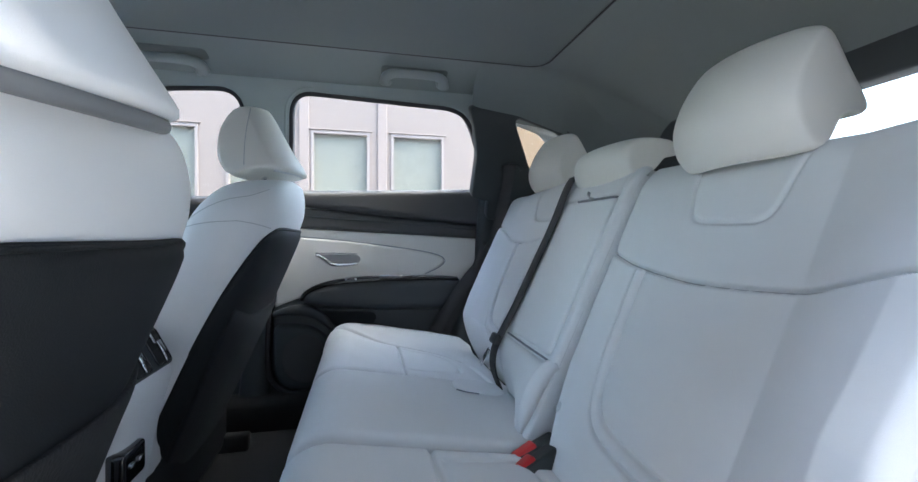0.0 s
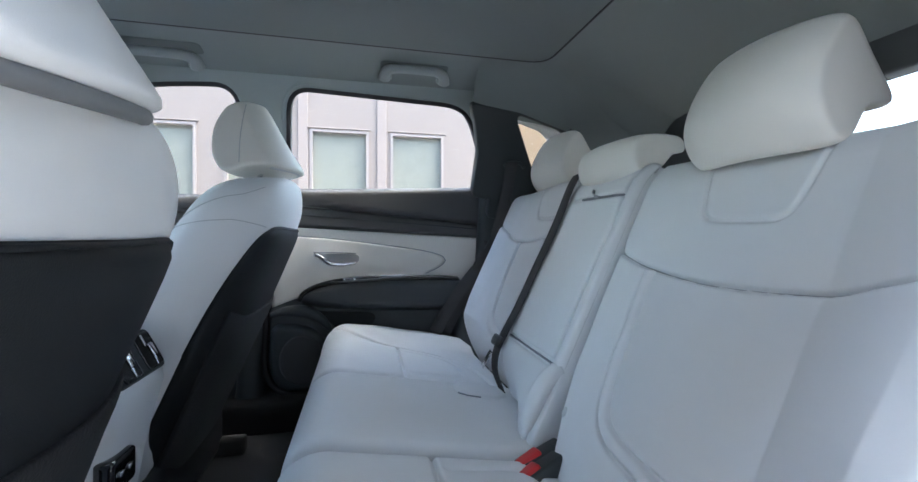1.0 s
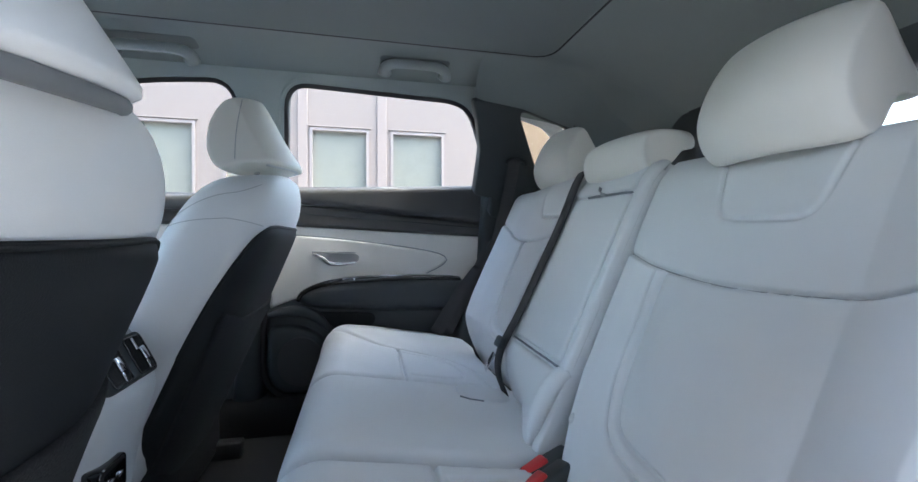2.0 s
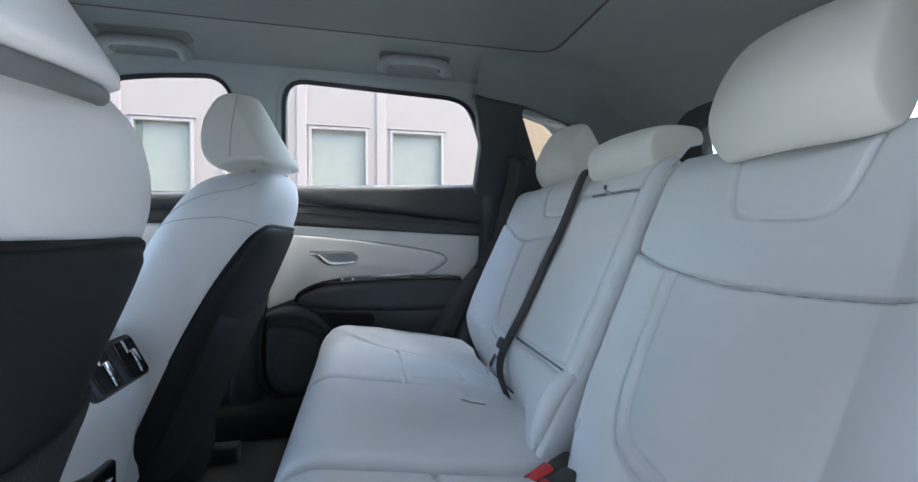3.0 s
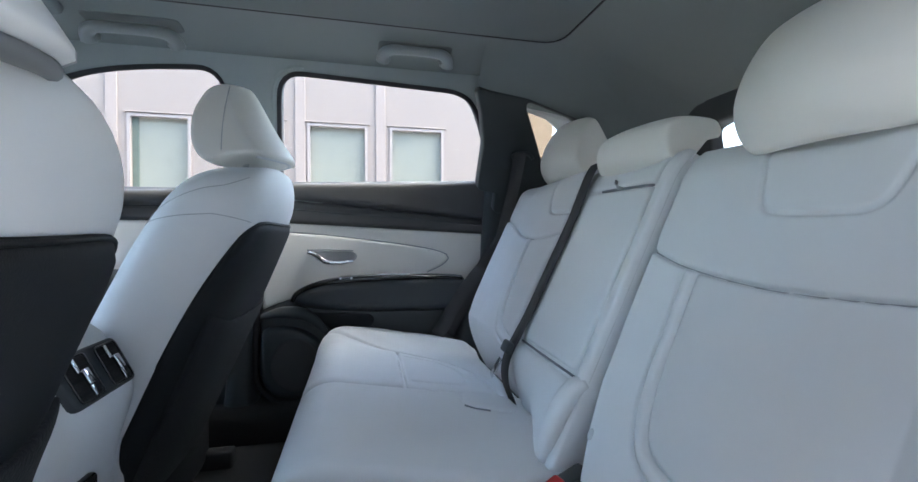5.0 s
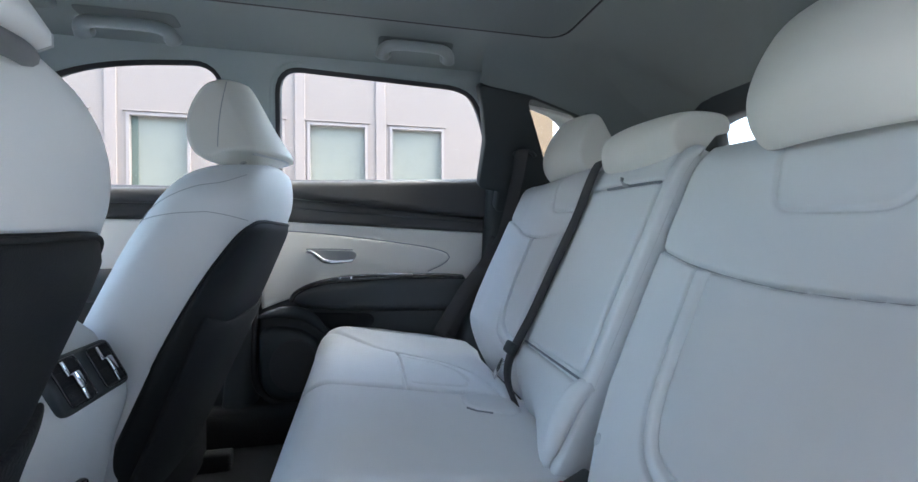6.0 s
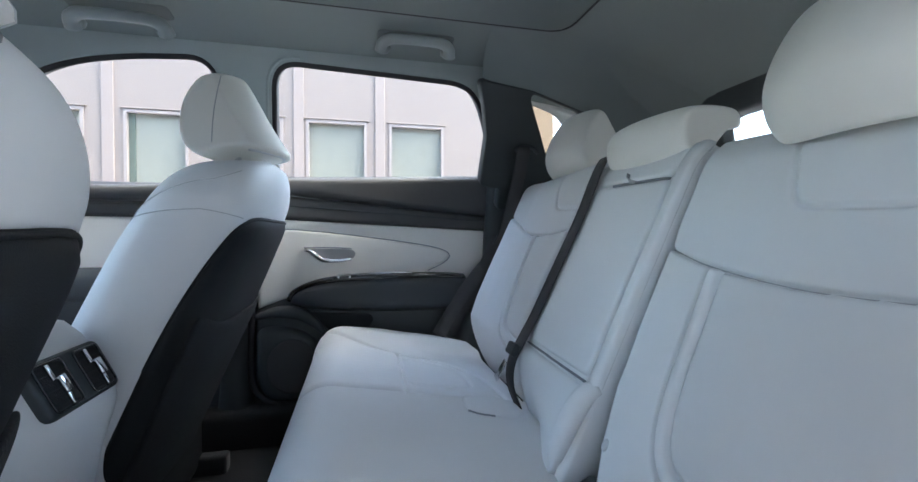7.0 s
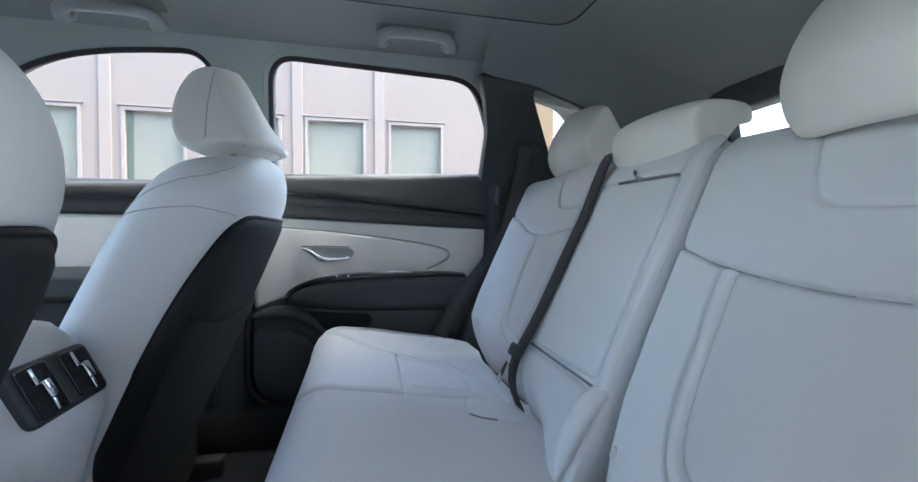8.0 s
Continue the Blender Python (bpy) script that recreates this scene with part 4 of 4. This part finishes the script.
# ---- front seats ----
def front_seat(x, y, half, head, rise, sag, push, flare, label):
    """A front seat seen from behind: leather backrest, dark shell, headrest."""
    ob = thing("front_seat", x - 0.2, y, FLOOR, label, "car seat", "front seats")
    lean = 0.445

    WIDE = spline([(0.40, 0.86 + flare), (0.5, 0.88 + flare), (0.66, 0.93 + 0.85 * flare), (0.80, 0.98 + 0.1 * flare), (0.92, 1.0), (0.99, 0.985), (1.03, 0.93), (1.06, 0.83), (1.08, 0.69), (1.090, 0.50)], 120)

    DEEP = spline([(0.40, 0.245), (0.5, 0.24), (0.8, 0.225), (0.95, 0.215), (1.02, 0.195), (1.06, 0.165), (1.08, 0.13), (1.090, 0.085)], 100)

    def width(z):
        return float(np.interp(z - rise, WIDE[:, 0], WIDE[:, 1])) * half

    def rear(z):
        return x + lean * (z - 1.0) - 2.2 * max(z - rise - 0.96, 0) ** 2

    def thick(z):
        return float(np.interp(z - rise, DEEP[:, 0], DEEP[:, 1]))
    rings = []
    for z in np.concatenate([np.linspace(0.50, 1.0, 18), np.linspace(1.008, 1.060, 10) + rise, np.linspace(1.064, 1.090, 8) + rise]):
        w, d = width(z), thick(z)
        ring = []
        for a in np.linspace(0, 2 * math.pi, 48, endpoint=False):
            c, s = math.cos(a), math.sin(a)
            c, s = math.copysign(abs(c) ** 0.62, c), math.copysign(abs(s) ** 0.50, s)
            ring.append(Vector((rear(z) - d / 2 + d / 2 * c, y + w * s, z)))
        rings.append(ring)
    part("backrest", loft(rings), LEATHER, ob)

    def skin(a, z, h):
        """The backrest's rear, by the angle round it."""
        w, d = width(z), thick(z)
        c, k = math.cos(a), math.sin(a)
        c, k = abs(c) ** 0.62, math.copysign(abs(k) ** 0.50, k)
        return Vector((rear(z) - d / 2 + (d / 2 + h) * c, y + (w + h * 0.6) * k, z))

    EDGE = spline([(0, 0.990), (0.005, 0.990), (0.013, 0.984), (0.027, 0.955), (0.042, 0.878), (0.050, 0.800), (0.054, 0.715)], 80)

    def top_edge(a):
        off = 0.11 * (1 - math.cos(a) ** 0.62)
        return float(np.interp(off, EDGE[:, 0], EDGE[:, 1])) + (rise * 0.6 if rise else 0.008 * math.sin(a) - 0.010)

    def low_edge(a):
        off = 0.11 * (1 - math.cos(a) ** 0.62)
        return float(np.interp(off, [0.0, 0.054], [0.40, 0.42]))
    reach = math.acos((1 - 0.0535 / 0.11) ** (1 / 0.62))
    angles = reach * np.sin(np.linspace(-math.pi / 2, math.pi / 2, 61))
    bm = bmesh.new()
    sheets = []
    for inner in (False, True):
        rows = []
        for a in angles:
            row = []
            for f in np.linspace(0, 1, 29):
                z = low_edge(a) + (top_edge(a) - low_edge(a)) * f
                rim = min((1 - f) * 14, f * 14, (1 - abs(a) / reach) * 9, 1.0)
                h = -0.012 if inner else 0.002 + 0.009 * math.sqrt(max(1 - (1 - rim) ** 2, 0)) + 0.008 * math.sin(math.pi * f) * math.cos(a)
                row.append(bm.verts.new(skin(a, z, h)))
            rows.append(row)
        sheets.append(rows)
        for r0, r1 in zip(rows, rows[1:]):
            for i in range(28):
                bm.faces.new((r0[i], r1[i], r1[i + 1], r0[i + 1]))
    o, n = sheets
    loop_o = [o[0][i] for i in range(29)] + [o[j][28] for j in range(1, 61)] + [o[60][i] for i in range(27, -1, -1)] + [o[j][0] for j in range(59, 0, -1)]
    loop_n = [n[0][i] for i in range(29)] + [n[j][28] for j in range(1, 61)] + [n[60][i] for i in range(27, -1, -1)] + [n[j][0] for j in range(59, 0, -1)]
    for i in range(len(loop_o)):
        j = (i + 1) % len(loop_o)
        bm.faces.new((loop_o[i], loop_o[j], loop_n[j], loop_n[i]))
    back = part("back_shell", bm, SHELL, ob, "charcoal seat back shell")
    part("map_pocket", pillow(rounded([(-0.80, 0.46), (0.80, 0.46), (0.86, 0.835), (0.3, 0.808), (-0.3, 0.808), (-0.86, 0.835)], [0.1, 0.1, 0.04, 0.15, 0.15, 0.04], 7), lambda a, z, h: skin(a, z, 0.013 + 0.008 * math.cos(a) + h), 0.007, 0.03, 0.01, count=120), POCKET, back, "net map pocket")
    part("shell_rim", tube([skin(a, top_edge(a) - 0.004, 0.0035) for a in angles[1:-1]], 0.0026, 8), SHELL, back)

    def hull(a, z, h):
        c, k = math.cos(a), math.sin(a)
        c, k = math.copysign(abs(c) ** 0.62, c), math.copysign(abs(k) ** 0.50, k)
        return Vector((rear(z) - thick(z) / 2 + (thick(z) / 2 + h) * c, y + (width(z) + h) * k, z))
    part("side_seam", tube([hull(a, 0.998 + rise * 0.7 - 0.02 * abs(a + 1.5), 0.0006) for a in np.linspace(-2.7, -0.75, 30)], 0.0007, 6), SEAM_GREY, ob)
    part("shoulder_seam", tube([hull(-2.55 + 1.35 * f, 0.975 + rise * 0.7 + 0.095 * f ** 0.8, 0.0006) for f in np.linspace(0, 1, 30)], 0.0006, 6), SEAM_GREY, ob)
    part("seat_cushion", block(0.52, half * 2, 0.20, pose(x - 0.48, y, 0.60, 0, 8), 0.06, 4), LEATHER, ob)
    part("seat_base", block(0.46, half * 1.7, 0.16, pose(x - 0.44, y, 0.445), 0.03, 2), SHELL, ob)
    for s in (-1, 1):
        part("seat_rail", block(0.55, 0.04, 0.05, pose(x - 0.42, y + s * half * 0.7, FLOOR + 0.025), 0.008), CARPET, ob)
    side_line = [(-0.088, -0.022), (-0.118, 0.020), (-0.122, 0.092), (-0.102, 0.150), (-0.078, 0.170), (-0.060, 0.158), (-0.014, 0.072), (0.022, 0.014), (0.016, 0.001), (-0.040, -0.006)]
    hy, hw, slim = (y - 0.042, 0.151, 0.06) if sag else (y, 0.126, 0.50)
    if sag:
        side_line[-3:] = [(0.0235, 0.010), (0.0235, 0.004), (0.019, 0.000), (-0.038, -0.008), (-0.070, -0.018)]
        side_line[0] = (-0.096, -0.030)
    place = pose(x + push, hy, head, 7 * bool(sag))
    rest = headrest(side_line, hw, -0.050, slim, 10.0 if sag else 4.0, sag=sag)
    rest.transform(place)
    # driver's headrest keeps the cooler leather; the other has warm light in its colour
    pad = part("headrest_pad", rest, LEATHER if sag else HEADHIDE_LIT, ob, "pale leather headrest")
    if sag:
        for v in (-0.80, 0.80):
            part("pad_seam", head_seam(side_line, hw, -0.050, slim, v, place, sag, 10.0), SEAM_GREY, pad)
    else:
        cap = [(-0.100 - 0.004 * math.sin(3.14 * f), -hw * (1 - slim * (1 - f)) - 0.0006, 0.158 - 0.150 * f) for f in np.linspace(0, 1, 16)]
        part("pad_seam", tube([place @ Vector(p) for p in cap], 0.0009, 5), SEAM_GREY, pad)
    if sag:
        # grey bar paints the shade under the driver's leather headrest
        part("underside_shade", tube([place @ Vector((0.012 - 0.050 * v * v, v * hw * 0.95, -0.003 - sag * (1 - v * v))) for v in np.linspace(-0.98, 0.98, 40)], 0.0066, 10), UNDERSHADE, pad, "grey bar for the shaded leather underside")
    else:
        part("headrest_lip", tube([(x + push + 0.010 - 0.060 * (k / 0.124) ** 2, y + k * 0.9, head + 0.003 - sag * (1 - (k / 0.128) ** 2) * 0.9) for k in np.linspace(-0.112, 0.112, 24)], 0.005, 8), PIPING, pad)
    for k in (-0.06, 0.06):
        part("post", tube([(x - 0.055, y + k, head + 0.03), (x - 0.062, y + k, 1.07)], 0.0065, 10), CHROME, ob, "steel headrest post")
    return ob


front_seat(-0.178, 1.205, 0.243, 1.150, 0.035, 0.0, 0.012, 0.0, "pale leather front seat with charcoal back shell beside the far door")
front_seat(-0.182, 0.368, 0.250, 1.078, 0.0, 0.012, 0.022, 0.26, "pale leather driver seat with charcoal back shell")

# ---- centre console ----
console = thing("centre_console", -0.5, MID, FLOOR, "pale grey centre console with rear air vents", "console")
rings = []
for z, w, d in [(0.40, 0.085, -0.03), (0.50, 0.090, -0.018), (0.60, 0.098, -0.002), (0.66, 0.104, 0.010), (0.70, 0.110, 0.021), (0.722, 0.112, 0.026), (0.738, 0.113, 0.024), (0.755, 0.113, 0.016), (0.80, 0.112, -0.007), (0.825, 0.110, -0.021), (0.846, 0.10, -0.04), (0.858, 0.07, -0.07)]:
    ring = []
    for a in np.linspace(0, 2 * math.pi, 40, endpoint=False):
        c, s = math.cos(a), math.sin(a)
        ring.append(Vector((-0.63 + (0.25 + d) * math.copysign(abs(c) ** 0.3, c), MID + w * math.copysign(abs(s) ** 0.4, s), z)))
    rings.append(ring)
part("console_body", loft(rings), LEATHER, console)


def on_console(y, z, h):
    return Vector((-0.376 + 0.5 * (0.78 - z) + 0.894 * h, y, z + 0.447 * h))


vent = part("vent_bezel", pillow(rounded([(0.782, 0.745), (0.938, 0.745), (0.938, 0.815), (0.782, 0.815)], 0.013), on_console, 0.004, 0.005, 0.02, count=80), PLASTIC, console, "charcoal rear vent bezel")
for y in (0.821, 0.899):
    part("vent_mouth", pillow(rounded([(y - 0.026, 0.752), (y + 0.026, 0.752), (y + 0.026, 0.808), (y - 0.026, 0.808)], 0.006), on_console, 0.0062, 0.002, 0.0, count=50), CARPET, vent)
    part("mouth_rim", tube([on_console(a, b, 0.0062) for a, b in evenly(rounded([(y - 0.027, 0.751), (y + 0.027, 0.751), (y + 0.027, 0.809), (y - 0.027, 0.809)], 0.006), 60)], 0.0014, 6, closed=True), PIANO, vent)
    for z in (0.761, 0.780, 0.799):
        part("vane", block(0.010, 0.050, 0.0025, pose(*on_console(y, z, 0.005), 0, 60), 0.001), SHELL, vent)
    part("vane_pull", block(0.006, 0.013, 0.024, pose(*on_console(y + 0.003, 0.779, 0.011), 0, -26), 0.002), CHROME, vent, "bright vane slider")
    part("vane_trim", block(0.004, 0.006, 0.022, pose(*on_console(y - 0.006, 0.797, 0.008), 0, -26), 0.001), CHROME, vent)
    part("vane_trim", block(0.004, 0.006, 0.016, pose(*on_console(y + 0.004, 0.760, 0.008), 0, -26), 0.001), CHROME, vent)
socket = part("socket_panel", pillow(rounded([(0.775, 0.585), (0.845, 0.585), (0.845, 0.640), (0.775, 0.640)], 0.008), lambda a, b, h: Vector((-0.371 + h, a, b)), 0.006, 0.004, 0.02, count=50), PIANO, console, "gloss black socket panel")
for y in (0.797, 0.823):
    part("socket_rim", block(0.004, 0.014, 0.008, pose(-0.364, y, 0.613), 0.001), CHROME, socket)

# ---- belts and buckles ----
side_belt = thing("seat_belt", 0.46, 1.44, 1.24, "dark brown webbing seat belt hanging from the rear pillar", "seat belt", "rear seat belts")
run = spline([(0.484, 1.338, 1.234), (0.481, 1.375, 1.15), (0.470, 1.425, 1.04), (0.456, 1.445, 0.968), (0.415, 1.455, 0.90), (0.33, 1.462, 0.79), (0.25, 1.470, 0.66)], 40)
part("webbing", strap(run, [Vector((0.9, 0.15, 0.25)) if i < 24 else Vector((0.6, -0.5, -0.5)) for i in range(40)], 0.046, 0.0022), WEB, side_belt)
part("guide", tube([on_quarter(a, b, 0.055) for a, b in spline([(0.462, 1.247), (0.478, 1.258), (0.515, 1.258), (0.532, 1.245)], 16)], 0.006, 8), PLASTIC, side_belt)
part("tongue", block(0.035, 0.012, 0.04, pose(0.447, 1.452, 0.955, 0, 30), 0.005), PLASTIC, side_belt)
part("webbing_return", strap(spline([(0.452, 1.470, 0.97), (0.40, 1.480, 0.86), (0.33, 1.485, 0.74), (0.29, 1.49, 0.66)], 20), (0.7, -0.2, -0.6), 0.046, 0.0022), WEB, side_belt)
wheel_trim = part("wheel_arch_trim", pillow(rounded([(0.28, 0.52), (0.52, 0.52), (0.55, 0.98), (0.445, 0.96), (0.36, 0.80)], 0.03), lambda a, b, h: Vector((a, 1.530 - h, b)), 0.05, 0.04, 0.0), PLASTIC)
tagged(wheel_trim, "charcoal wheel arch cover beside the rear seat", "side trim", kind="structure")

centre_belt = thing("seat_belt", 0.4, 0.97, 1.1, "dark webbing centre seat belt down the seat back", "seat belt", "rear seat belts")
over = seat_face(0.018)
run = [over(y, z, h) for y, z, h in spline([(0.972, 1.145, -0.09), (0.972, 1.134, 0.0), (0.970, 1.108, 0.024), (0.962, 1.0, 0.024), (0.966, 0.90, 0.024), (0.970, 0.80, 0.024), (0.974, 0.75, 0.026), (0.990, 0.70, 0.020), (0.996, 0.66, 0.0), (1.0, 0.625, -0.04)], 50)]
part("webbing", strap(run, (-0.15, 1.0, 0), 0.031, 0.0024), WEB, centre_belt)
m = pose(*over(0.984, 0.722, 0.032), 0, 26)
part("tongue", block(0.014, 0.040, 0.026, m, 0.005, 3), PLASTIC, centre_belt)
part("latch_plate", block(0.003, 0.020, 0.045, pose(*over(1.000, 0.676, 0.030), 14, 26), 0.001), CHROME, centre_belt, "bright steel latch plate")


def buckle(x, y, z, turn, lean):
    ob = thing("belt_buckle", x, y, z, "black seat belt buckle with red button", "belt buckle", "rear belt buckles")
    m = pose(x, y, z, lean, -18, turn)
    part("housing", block(0.086, 0.037, 0.030, m @ pose(0.008, 0, -0.003), 0.007, 3), DARKTRIM, ob)
    part("button", block(0.042, 0.024, 0.014, m @ pose(-0.012, 0, 0.0095, 0, -6), 0.005, 3), RED, ob, "red release button")
    part("stalk", block(0.034, 0.020, 0.012, m @ pose(0.064, 0, -0.010), 0.004), PLASTIC, ob)
    return ob


buckle(0.262, 0.628, 0.622, 14, -12)
buckle(0.278, 0.662, 0.626, 8, -6)
